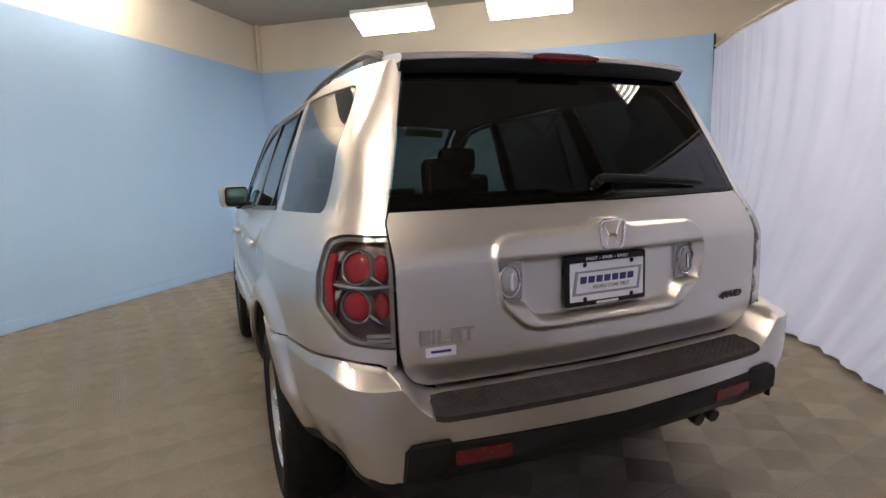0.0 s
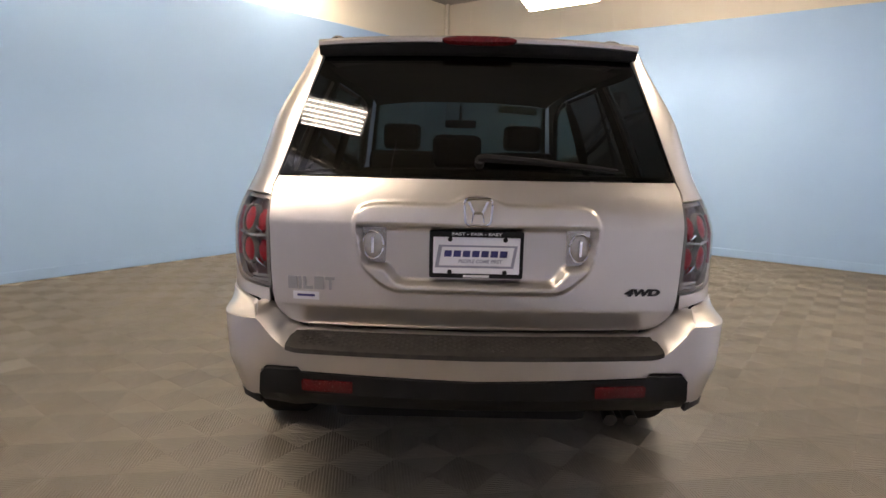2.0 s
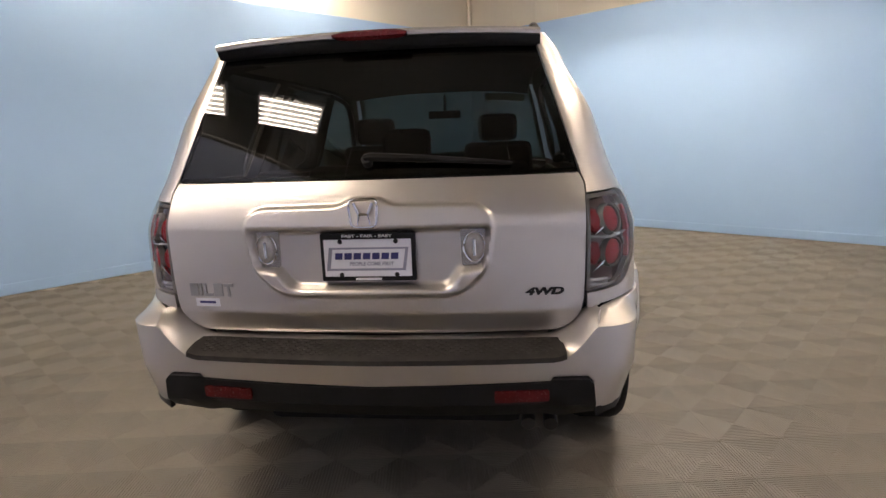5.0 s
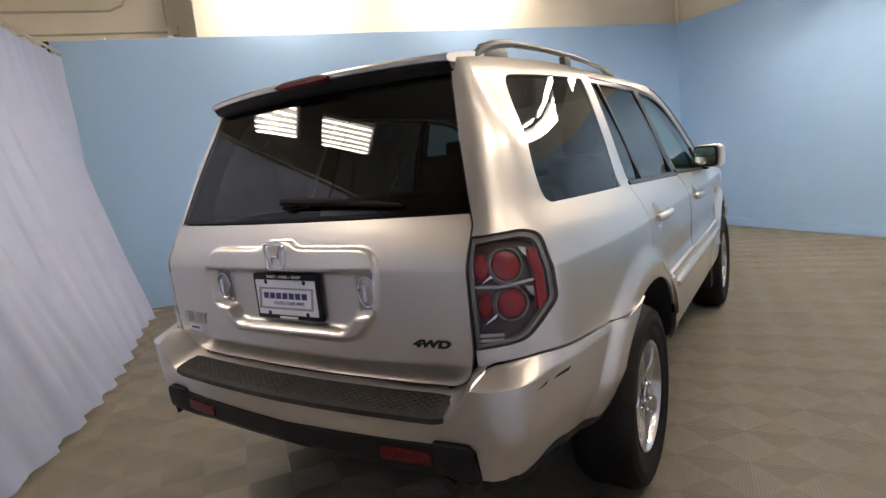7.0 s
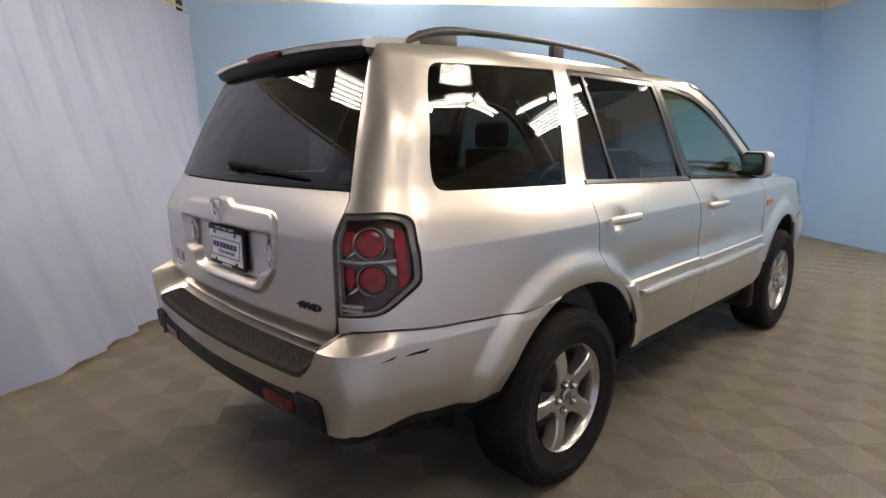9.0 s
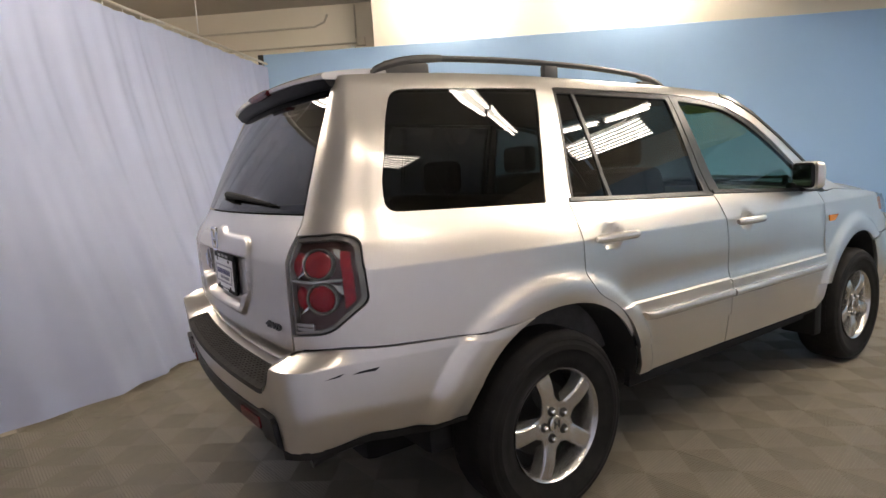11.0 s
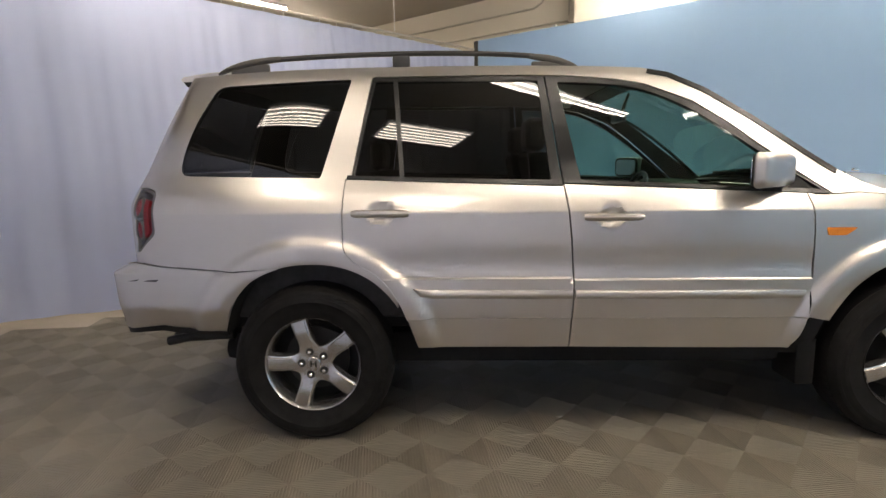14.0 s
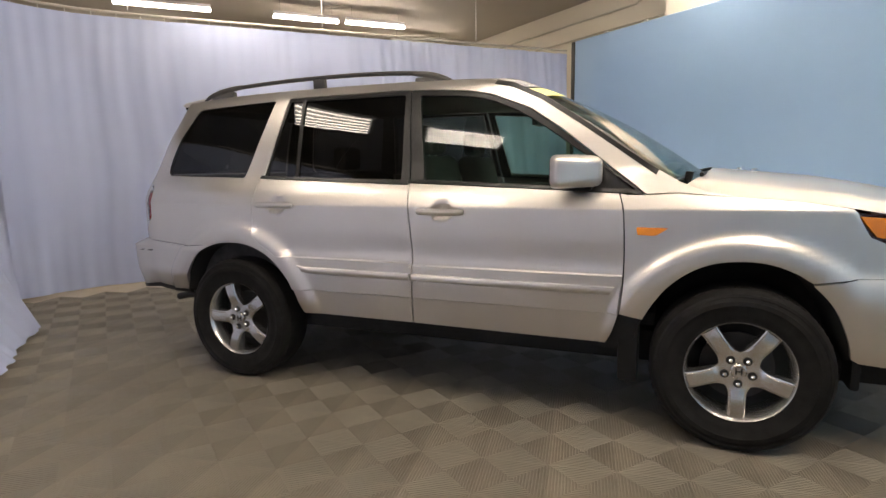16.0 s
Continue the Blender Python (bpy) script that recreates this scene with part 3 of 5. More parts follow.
def skin(s, z):
    """The point of the right-hand skin at height z. s: x across the tail (to 0.69), round the corner to 1.0, then y + 1.6 along the side, to 4.7; then round the front corner."""
    xr = float(np.interp(z, [1.20, 1.645, 1.72], [0.69, 0.560, 0.54]))
    yc = curve1(z, Z_R, Y_R)
    crown = 0.045 + 0.020 * soft(1.08, 1.22, z)
    if s <= 0.69:
        x = s * xr / 0.69
        return Vector((x, yc + crown * (x / 0.69) ** 2, z))
    if s < 1.0:
        t = (s - 0.69) / 0.31
        p0 = np.array((xr, yc + crown * (xr / 0.69) ** 2))
        p3 = np.array((half_width(-0.6, z), -0.6))
        gap = p3 - p0
        tan0 = np.array((1.0, 2 * crown * xr / 0.69 ** 2))
        p1 = p0 + tan0 * gap[0] * 0.55
        p2 = p3 - np.array((0.06, 1.0)) * gap[1] * 0.50
        q = (1 - t) ** 3 * p0 + 3 * t * (1 - t) ** 2 * p1 + 3 * t * t * (1 - t) * p2 + t ** 3 * p3
        return Vector((float(q[0]), float(q[1]), z))
    if s <= 4.7:
        y = s - 1.6
        return Vector((half_width(y, z), y, z))
    yf = curve1(z, Z_F, Y_F)
    p0, p3 = np.array((half_width(3.1, z), 3.1)), np.array((0.60, yf))
    if s < 5.3:
        t = (s - 4.7) / 0.6
        p1 = p0 + np.array((-0.08, 1.0)) * (yf - 3.1) * 0.55
        p2 = p3 + np.array((1.0, -0.22)) * (p0[0] - 0.6) * 0.8
        q = (1 - t) ** 3 * p0 + 3 * t * (1 - t) ** 2 * p1 + 3 * t * t * (1 - t) * p2 + t ** 3 * p3
        return Vector((float(q[0]), float(q[1]), z))
    x = max(0.0, 0.60 - (s - 5.3))
    return Vector((x, yf + 0.07 * (1 - (x / 0.6) ** 2), z))


def flat_side(s, z):
    """Takes the roll of the shoulder out of the panes: they are straight from belt to rail, with a slight bow."""
    v = (z - 1.20) / 0.46
    return 0.866 - 0.171 * v + 0.010 * math.sin(math.pi * min(1, max(0, v))) - curve1(z, Z_W, X_W)


def flat_tail(s, z):
    v = (z - 1.225) / 0.425
    return curve1(z, Z_R, Y_R) - (-0.902 + 0.207 * v - 0.008 * math.sin(math.pi * min(1, max(0, v))))


def skin_at(side=1, lift=0.0, extra=None):
    """A map for sheet(): the skin of one side, lifted outward, with depth measured inward along its normal."""
    def at(s, z, depth):
        e = 0.004
        sg = 1 if s >= 0 else -1
        a = abs(s)
        p = skin(a, z)
        du = skin(a + e, z) - skin(max(0, a - e), z)
        dv = skin(a, z + e) - skin(a, z - e)
        n = du.cross(dv)
        n = n.normalized() if n.length > 1e-9 else Vector((0, -1, 0))
        out = lift + (extra(s, z) if extra else 0.0) - depth
        p = p + n * out
        if a < 1e-9:
            p.x = 0
        return Vector((p.x * side * sg, p.y, p.z))
    return at


def Y(pts):
    """Outlines given along the side in y, as skin parameters."""
    return [(y + 1.6, z) for y, z in pts]


def with_hole(outer, hole, at=None):
    """One outline that runs round outer and, by a slit, round hole."""
    i, j = min(((a, b) for a in range(len(outer)) for b in range(len(hole))), key=lambda ab: (outer[ab[0]][0] - hole[ab[1]][0]) ** 2 + (outer[ab[0]][1] - hole[ab[1]][1]) ** 2)
    if at:
        i = min(range(len(outer)), key=lambda a: (outer[a][0] - at[0]) ** 2 + (outer[a][1] - at[1]) ** 2)
        j = min(range(len(hole)), key=lambda b: (outer[i][0] - hole[b][0]) ** 2 + (outer[i][1] - hole[b][1]) ** 2)
    def area(p):
        return sum(p[k - 1][0] * p[k][1] - p[k][0] * p[k - 1][1] for k in range(len(p)))
    h = hole[j:] + hole[:j]
    if area(outer) * area(h) > 0:
        h = [h[0]] + h[1:][::-1]
    return outer[:i + 1] + h + [h[0]] + outer[i:]


R_ARCH = smooth_line([(-0.405, 0.50), (-0.353, 0.640), (-0.26, 0.756), (-0.13, 0.815), (0.006, 0.834), (0.149, 0.821), (0.274, 0.768), (0.369, 0.680), (0.434, 0.568), (0.470, 0.455)], 5)
F_ARCH = smooth_line([(2.262, 0.45), (2.30, 0.565), (2.40, 0.720), (2.53, 0.815), (2.665, 0.845), (2.80, 0.835), (2.925, 0.778), (3.026, 0.668), (3.085, 0.533), (3.105, 0.44)], 5)
R_GAP = smooth_line([(0.163, 1.203), (0.158, 1.12), (0.156, 1.00), (0.162, 0.905), (0.210, 0.842), (0.290, 0.795), (0.355, 0.735), (0.41, 0.645), (0.452, 0.545), (0.482, 0.445)], 4)
B_GAP = smooth_line([(1.136, 1.172), (1.162, 0.96), (1.175, 0.76), (1.172, 0.59), (1.163, 0.445)], 5)
F_GAP = smooth_line([(2.185, 1.128), (2.205, 1.05), (2.214, 0.90), (2.214, 0.76), (2.203, 0.61), (2.178, 0.51), (2.145, 0.437)], 5)
Q_WIN = rounded([(-0.612, 1.222), (-0.600, 1.32), (-0.542, 1.50), (-0.472, 1.640), (0.178, 1.660), (0.050, 1.207)], [0.05, 0.03, 0.1, 0.045, 0.012, 0.012])
R_WIN = rounded([(0.205, 1.215), (0.288, 1.648), (1.040, 1.645), (1.082, 1.192)], 0.012, 3)
F_WIN = rounded([(1.215, 1.186), (1.128, 1.637), (1.38, 1.623), (1.53, 1.596), (1.72, 1.510), (1.88, 1.405), (2.00, 1.318), (2.255, 1.143)], [0.012, 0.012, 0.1, 0.1, 0.1, 0.1, 0.05, 0.012], 3)
LAMP = rounded([(0.697, 1.163), (0.845, 1.168), (0.908, 1.152), (0.915, 0.962), (0.822, 0.868), (0.697, 0.852)], [0.004, 0.02, 0.04, 0.02, 0.03, 0.004], 4)

car = thing("car", "silver mid-size sport utility vehicle parked on the tiled floor", "car")
P = M["paint"]


SHOULDER = (1.044, 1.050, 1.058, 1.066)


def body_shell(side):
    lamp = [p for p in LAMP]
    outer = []
    outer += [(0.688, 1.69), (0.688, 1.50), (0.688, 1.30), (0.690, 1.225), (0.696, 1.195), (0.697, 1.168)]
    outer += [(u + (0.004 if u > 0.72 else 0.0), v + (0.004 if v > 1.0 else -0.004)) for u, v in lamp]
    outer += [(0.697, 0.805), (0.705, 0.79), (0.74, 0.812), (0.85, 0.822), (1.0, 0.810), (1.22, 0.799)]
    arch = [p for p in R_ARCH if p[0] > -0.14 and p[0] < 0.40]
    outer += Y(arch)
    outer += Y([p for p in R_GAP if p[0] < 0.40][::-1])
    outer += Y([(0.188, 1.206), (0.272, 1.664), (0.285, 1.672), (1.0, 1.672), (1.2, 1.665), (1.4, 1.647), (1.53, 1.622), (1.74, 1.540), (1.90, 1.434), (2.12, 1.262), (2.292, 1.128), (2.30, 1.124)])
    outer += Y([(2.42, 1.1295), (2.64, 1.1135), (2.54, 1.134), (2.44, 1.172), (2.345, 1.228), (2.245, 1.297), (2.0, 1.470), (1.80, 1.600), (1.64, 1.675), (1.52, 1.700), (1.3, 1.713), (1.0, 1.722), (0.6, 1.725), (0.2, 1.722), (-0.2, 1.712), (-0.5, 1.700)])
    outer += [(1.0, 1.694), (0.85, 1.692)]
    poly = with_hole(outer, Y(Q_WIN), Y([(0.188, 1.206)])[0])
    part("pillar_trim", sheet(poly, skin_at(side, -0.022), 0.08, 0), M["liner"], car, "dark inner trim of the pillars")
    bm = sheet(poly, skin_at(side), 0.022, 0.016, None, SHOULDER)
    return part("body_side", bm, P, car, "silver painted rear quarter with pillars")


def sheet_part(name, poly, side, mat, parent, step=0.05, thick=0.02, lift=0.0, extra=None, label="", smooth=35.0, cuts=()):
    return part(name, sheet(poly, skin_at(side, lift, extra), step, thick, None, cuts), mat, parent, label, smooth)


def crease(s, z):
    """Raised belt of the doors: a step at the crease line, and the lower cladding."""
    y = s - 1.6
    z0 = 0.766 if y < 1.17 else 0.757
    z1 = 0.582
    fade = soft(0.30, 0.42, y) * (1 - soft(2.20, 2.26, y))
    for yc, zc in ((0.330, 1.052), (1.338, 1.032)):
        q = 1 - ((y - yc) / 0.066) ** 2 - ((z - zc) / 0.052) ** 2
        if q > 0:
            return -0.020 * soft(0.0, 0.75, q)
    return fade * (0.013 * (1 - soft(z0 - 0.003, z0 + 0.003, z)) - 0.008 * soft(z0 - 0.003, z0 + 0.05, z) * (1 - soft(z0 + 0.05, z0 + 0.16, z))) - 0.010 * (1 - soft(z1 - 0.003, z1 + 0.003, z))


CUTS_R = SHOULDER + (0.760, 0.7625, 0.766, 0.7695, 0.776, 0.79, 0.578, 0.5795, 0.582, 0.5845)
CUTS_F = SHOULDER + (0.751, 0.7535, 0.757, 0.7605, 0.767, 0.78, 0.578, 0.5795, 0.582, 0.5845)


def make_side(side):
    body_shell(side)
    g = 0.003
    # rear door
    rg = [(y + g * 1.3, z) for y, z in R_GAP]
    bg = [(y - g, z) for y, z in B_GAP]
    rear = sheet_part("rear_door", Y(rg + bg[::-1]), side, P, car, 0.0165, 0.02, 0.0, crease, "silver painted rear door", 28, CUTS_R)
    fg = [(y - g, z) for y, z in F_GAP]
    bg2 = [(y + g, z) for y, z in B_GAP]
    front = sheet_part("front_door", Y(bg2 + fg[::-1]), side, P, car, 0.0165, 0.02, 0.0, crease, "silver painted front door", 28, CUTS_F)
    # window frames and panes
    rf = [(0.193, 1.206), (0.276, 1.668), (1.068, 1.666), (1.132, 1.176)]
    sheet_part("window_frame", with_hole(Y(rf), Y(R_WIN)), side, M["trim"], rear, 0.08, 0.02, -0.002, None, "gloss black window frame")
    ff = [(1.139, 1.173), (1.074, 1.666), (1.2, 1.661), (1.4, 1.643), (1.53, 1.617), (1.735, 1.535), (1.895, 1.430), (2.115, 1.258), (2.288, 1.124)]
    sheet_part("window_frame", with_hole(Y(ff), Y(F_WIN)), side, M["trim"], front, 0.08, 0.02, -0.002, None, "gloss black window frame")
    sheet_part("window_pane", Y(R_WIN), side, M["privacy"], rear, 0.05, 0, -0.008, flat_side, "dark privacy glass")
    sheet_part("window_pane", Y(F_WIN), side, M["tint"], front, 0.05, 0, -0.008, flat_side, "green tinted clear glass")
    sheet_part("quarter_window", Y(Q_WIN), side, M["privacy"], car, 0.05, 0, -0.004, flat_side, "dark privacy glass quarter window")
    # upright bar of the rear door's window
    sheet_part("window_bar", Y([(0.408, 1.21), (0.372, 1.65), (0.392, 1.65), (0.428, 1.21)]), side, M["trim"], rear, 0.1, 0.012, 0.0)
    sheet_part("mirror_sail", Y([(2.035, 1.155), (2.035, 1.290), (2.255, 1.142)]), side, M["black"], front, 0.05, 0.008, 0.001, flat_side, "black mirror sail")
    edge = [(2.345, 1.228), (2.245, 1.297), (2.0, 1.470), (1.80, 1.600), (1.64, 1.675), (1.55, 1.693)]
    sheet_part("screen_trim", Y([(y, z - 0.002) for y, z in edge] + [(y - 0.010, z - 0.022) for y, z in edge[::-1]]), side, M["trim"], car, 0.06, 0.008, 0.004, None, "gloss black trim beside the windscreen")
    # belt mouldings
    for d, (a, b) in ((rear, (0.17, 1.130)), (front, (1.142, 2.27))):
        za, zb = 1.205 - 0.026 * (a - 0.17), 1.205 - 0.038 * (b - 0.17)
        sheet_part("belt_moulding", Y([(a, za - 0.004), (a + 0.004, za + 0.012), (b - 0.004, zb + 0.012), (b, zb - 0.004)]), side, M["trim"], d, 0.1, 0.012, 0.006)
    # side mouldings
    for d, (a, b, ca, cb) in ((rear, (0.459, 1.166, 0.035, 0.0)), (front, (1.180, 2.176, 0.0, 0.02))):
        z = 0.716 - 0.005 * (a - 0.459), 0.716 - 0.005 * (b - 0.459)
        poly = [(a, z[0]), (a + ca, z[0] - 0.036), (b - cb, z[1] - 0.036), (b, z[1])]
        sheet_part("side_moulding", Y(poly), side, P, d, (0.12, 0.012), 0.034, 0.012, lambda s, z, a=z[0]: 0.013 + 0.012 * (1 - ((z - a + 0.018) / 0.018) ** 2) ** 0.5 if abs(z - a + 0.018) < 0.018 else 0.013, "silver raised side moulding")
    # handles
    for d, y0 in ((rear, 0.205), (front, 1.213)):
        h = bmesh.new()
        zc = 1.052 if d is rear else 1.032
        f = skin_at(side)
        pts = [f(1.6 + y0 + 0.25 * k / 12, zc, -0.012 - 0.024 * math.sin(math.pi * min(1, max(0, (k + 0.8) / 13.6))) ** 0.5) for k in range(13)]
        tube_bm(pts, 0.014, 10, h, radii=[0.012] + [0.0175] * 11 + [0.012])
        part("door_handle", h, P, d, "silver pull handle")
    # front wing
    top = [(2.218, 1.118), (2.302, 1.117), (2.42, 1.125), (2.65, 1.109), (2.90, 1.091), (3.07, 1.066)]
    wing = Y([(y + g, z) for y, z in F_GAP if z > 0.57])
    wing += Y([p for p in F_ARCH if 0.56 < p[1] and p[0] < 2.93] + [(2.945, 0.766)])
    wing += Y([(3.10, 0.79), (3.26, 0.80), (3.30, 0.86), (3.19, 0.915), (3.125, 0.955), (3.085, 1.05)]) + Y(top[::-1])
    sheet_part("front_wing", wing, side, P, car, 0.02, 0.018, 0.0, None, "silver front wing with amber marker", 35.0, SHOULDER)
    sheet_part("side_marker", Y(rounded([(2.262, 0.979), (2.396, 0.977), (2.345, 0.943), (2.268, 0.943)], 0.008, 3)), side, M["amber"], car, 0.04, 0.006, 0.006, None, "amber side marker lamp")
    # sill, and a black inner skin that puts the dark into the panel gaps
    sheet_part("sill", Y([(0.48, 0.442), (2.14, 0.433), (2.13, 0.36), (0.50, 0.36)]), side, M["liner"], car, 0.12, 0.03, -0.045)
    liner = Y([(-0.62, 0.96), (-0.62, 0.60), (-0.42, 0.60)] + [(y, z + 0.004) for y, z in R_ARCH] + [(0.52, 0.40), (2.2, 0.40)] + [(y, z + 0.004) for y, z in F_ARCH] + [(3.2, 0.5), (3.2, 0.93), (2.3, 0.965), (0.6, 0.96)])
    sheet_part("inner_skin", liner, side, M["liner"], car, 0.07, 0, -0.022)
    # arch liners and wheel wells
    for yw, arch in ((0.0, R_ARCH), (2.7, F_ARCH)):
        bm = bmesh.new()
        prev, inner = None, []
        for y, z in arch:
            o = skin_at(side)(y + 1.6, z, 0.012)
            dy, dz = y - yw, z - 0.36
            ring = [bm.verts.new(o), bm.verts.new((side * 0.86, yw + dy * 0.98, 0.36 + dz * 0.99)), bm.verts.new((side * 0.55, yw + dy * 0.95, 0.36 + dz * 0.97))]
            if prev:
                for i in range(2):
                    bm.faces.new((prev[i], prev[i + 1], ring[i + 1], ring[i]))
            prev = ring
            inner.append(ring[2])
        low = [bm.verts.new((side * 0.55, inner[k].co.y, 0.28)) for k in (-1, 0)]
        bm.faces.new(inner + low)
        part("wheel_well", bm, M["liner"], car)
    # lamp
    tail_lamp(side)
    mirror(side)
    roof_rail(side)


def tail_lamp(side):
    f = skin_at(side)
    lamp = sheet_part("tail_lamp", LAMP, side, M["lampdark"], car, 0.03, 0.03, -0.030, None, "red and clear tail lamp with chrome rings")

    def facing(s, z, deep):
        n0 = f(s, z, 0) - f(s, z, 0.05)
        return Matrix.Translation(f(s, z, deep)) @ n0.to_track_quat("Z", "Y").to_matrix().to_4x4()

    for zc in (1.085, 0.970):
        bm = lathe([(0.0, 0.010), (0.018, 0.0095), (0.032, 0.007), (0.041, 0.002), (0.044, -0.012)], 28, "z")
        part("red_lens", bm, M["red"], lamp, "round red lens").matrix_world = facing(0.802, zc, 0.024)
        bm = lathe([(0.0430, -0.014), (0.0450, 0.006), (0.0485, 0.008), (0.0525, -0.002), (0.0530, -0.014)], 32, "z")
        part("lens_ring", bm, M["lamprim"], lamp, "smoky lens ring").matrix_world = facing(0.802, zc, 0.024)
        # smaller red lens against the tailgate, with a bright wedge below it
        bm = lathe([(0.0, 0.006), (0.022, 0.004), (0.030, -0.004), (0.031, -0.012)], 24, "z")
        for v in bm.verts:
            v.co.y *= 1.25
            v.co.x *= 0.80
        part("inner_lens", bm, M["red"], lamp, "small deep red lens").matrix_world = facing(0.731, zc, 0.026)
        sheet_part("bright_wedge", [(0.716, zc - 0.058), (0.722, zc - 0.054), (0.764, zc - 0.018), (0.757, zc - 0.034)], side, M["chrome"], lamp, 0.03, 0.010, -0.016)
        sheet_part("bright_wedge", [(0.838, zc + 0.046), (0.860, zc + 0.040), (0.862, zc + 0.012), (0.852, zc + 0.020)], side, M["lampclear"], lamp, 0.03, 0.010, -0.014)
    sheet_part("red_reflector", rounded([(0.862, 1.120), (0.886, 1.116), (0.889, 0.966), (0.864, 0.940)], 0.006, 3), side, M["red"], lamp, 0.03, 0.014, -0.006, None, "upright red reflector")
    sheet_part("chrome_bar", [(0.702, 1.032), (0.775, 1.028), (0.862, 1.034), (0.862, 1.027), (0.775, 1.020), (0.702, 1.025)], side, M["lampclear"], lamp, 0.03, 0.014, -0.010)
    for z0, z1 in ((0.882, 0.892), (0.868, 0.877)):
        sheet_part("clear_strip", [(0.704, z0), (0.772, z0), (0.772, z1), (0.704, z1)], side, M["lampclear"], lamp, 0.03, 0.010, -0.012)
    rim = [(0.798 + (u - 0.798) * 0.89, 1.012 + (v - 1.012) * 0.93) for u, v in LAMP]
    sheet_part("lamp_rim", with_hole(LAMP, rim), side, M["lamprim"], lamp, 0.04, 0.016, -0.010, None, "smoky bevelled lamp rim")
    sheet_part("cover_lens", LAMP, side, M["clear"], lamp, 0.03, 0.004, 0.001, None, "clear outer lens")


def upright(poly, radius, y0, y1):
    """A plate with rounded corners standing across the car."""
    bm = bmesh.new()
    line = rounded(poly, radius, 5)
    a, b = ([bm.verts.new((x, y, z)) for x, z in line] for y in (y0, y1))
    bm.faces.new(a)
    bm.faces.new(b)
    n = len(line)
    for k in range(n):
        bm.faces.new((a[k], a[(k + 1) % n], b[(k + 1) % n], b[k]))
    return bm


def mirror(side):
    """Door mirror: a rounded housing swept back at its outer end, on a short arm."""
    turn = Matrix.Diagonal((side, 1, 1, 1)) @ Matrix.Translation((0.968, 1.99, 0)) @ Matrix.Rotation(radians(-36), 4, "Z")
    bm = box_bm((-0.112, -0.050, 1.146), (0.112, 0.085, 1.306), 0.044, 4)
    for v in bm.verts:
        v.co.z += -0.10 * (v.co.y + 0.05) * (v.co.z - 1.22) / 0.08
        v.co.y = -0.05 + (v.co.y + 0.05) * (1 - 0.55 * soft(-0.03, 0.112, v.co.x))
    bm.transform(turn)
    m = part("door_mirror", bm, P, car, "silver door mirror housing")
    bm = upright([(-0.098, 1.158), (0.098, 1.158), (0.098, 1.294), (-0.098, 1.294)], 0.036, -0.055, -0.040)
    bm.transform(turn)
    part("mirror_bezel", bm, M["black"], m)
    bm = upright([(-0.086, 1.170), (0.086, 1.170), (0.086, 1.282), (-0.086, 1.282)], 0.028, -0.059, -0.050)
    bm.transform(turn)
    part("mirror_glass", bm, M["chrome"], m, "mirror glass")
    bm = box_bm((0.83, 1.975, 1.135), (0.95, 2.065, 1.185), 0.018, 3)
    bm.transform(Matrix.Diagonal((side, 1, 1, 1)))
    part("mirror_arm", bm, M["black"], m)


def roof_rail(side):
    """A slim bar that swells into a long swept foot behind and a shorter one in front, with a small foot between."""
    def line(table):
        pts = smooth_line(table, 5)
        bm = tube_bm([(side * (0.560 - 0.02 * max(0, y - 0.6)), y, z) for y, z, r in pts], 0.014, 10, radii=[r for y, z, r in pts])
        return bm
    rail = part("roof_rail", line([(-0.24, 1.776, 0.012), (0.0, 1.788, 0.0125), (0.3, 1.796, 0.0125), (0.7, 1.795, 0.0125), (1.0, 1.782, 0.0125), (1.10, 1.768, 0.012)]), M["rail"], car, "dark grey roof rail")
    foot = line([(-0.500, 1.708, 0.010), (-0.455, 1.730, 0.015), (-0.37, 1.755, 0.018), (-0.27, 1.772, 0.016), (-0.19, 1.780, 0.0135)])
    box(foot, (side * 0.555 - 0.015, -0.44, 1.70), (side * 0.555 + 0.015, -0.25, 1.758), 0.012, 2)
    part("rail_foot", foot, M["footgrey"], rail, "grey swept rail foot")
    part("rail_foot", box_bm((side * 0.555 - 0.016, 0.355, 1.715), (side * 0.555 + 0.016, 0.440, 1.790), 0.012, 2), M["rail"], rail)
    foot = line([(1.02, 1.779, 0.013), (1.12, 1.764, 0.018), (1.20, 1.740, 0.018), (1.27, 1.712, 0.010)])
    box(foot, (side * 0.545 - 0.016, 1.03, 1.70), (side * 0.545 + 0.016, 1.18, 1.755), 0.012, 2)
    part("rail_foot", foot, M["footgrey"], rail, "grey swept rail foot")


for sd in (1, -1):
    make_side(sd)


# ---- the car: tail, roof, bonnet ----
GARNISH = rounded([(-0.41, 1.077), (-0.398, 1.122), (-0.355, 1.146), (-0.085, 1.150), (-0.05, 1.172), (0.05, 1.172), (0.085, 1.150), (0.355, 1.146), (0.398, 1.122), (0.41, 1.077), (0.388, 0.94), (0.295, 0.853), (-0.295, 0.853), (-0.388, 0.94)], [0.01, 0.03, 0.04, 0.03, 0.02, 0.02, 0.03, 0.04, 0.03, 0.01, 0.04, 0.05, 0.05, 0.04], 4)
HOLLOW = rounded([(-0.392, 1.074), (0.392, 1.074), (0.372, 0.945), (0.300, 0.935), (0.262, 0.880), (-0.262, 0.880), (-0.300, 0.935), (-0.372, 0.945)], [0.004, 0.004, 0.02, 0.01, 0.03, 0.03, 0.01, 0.02], 3)


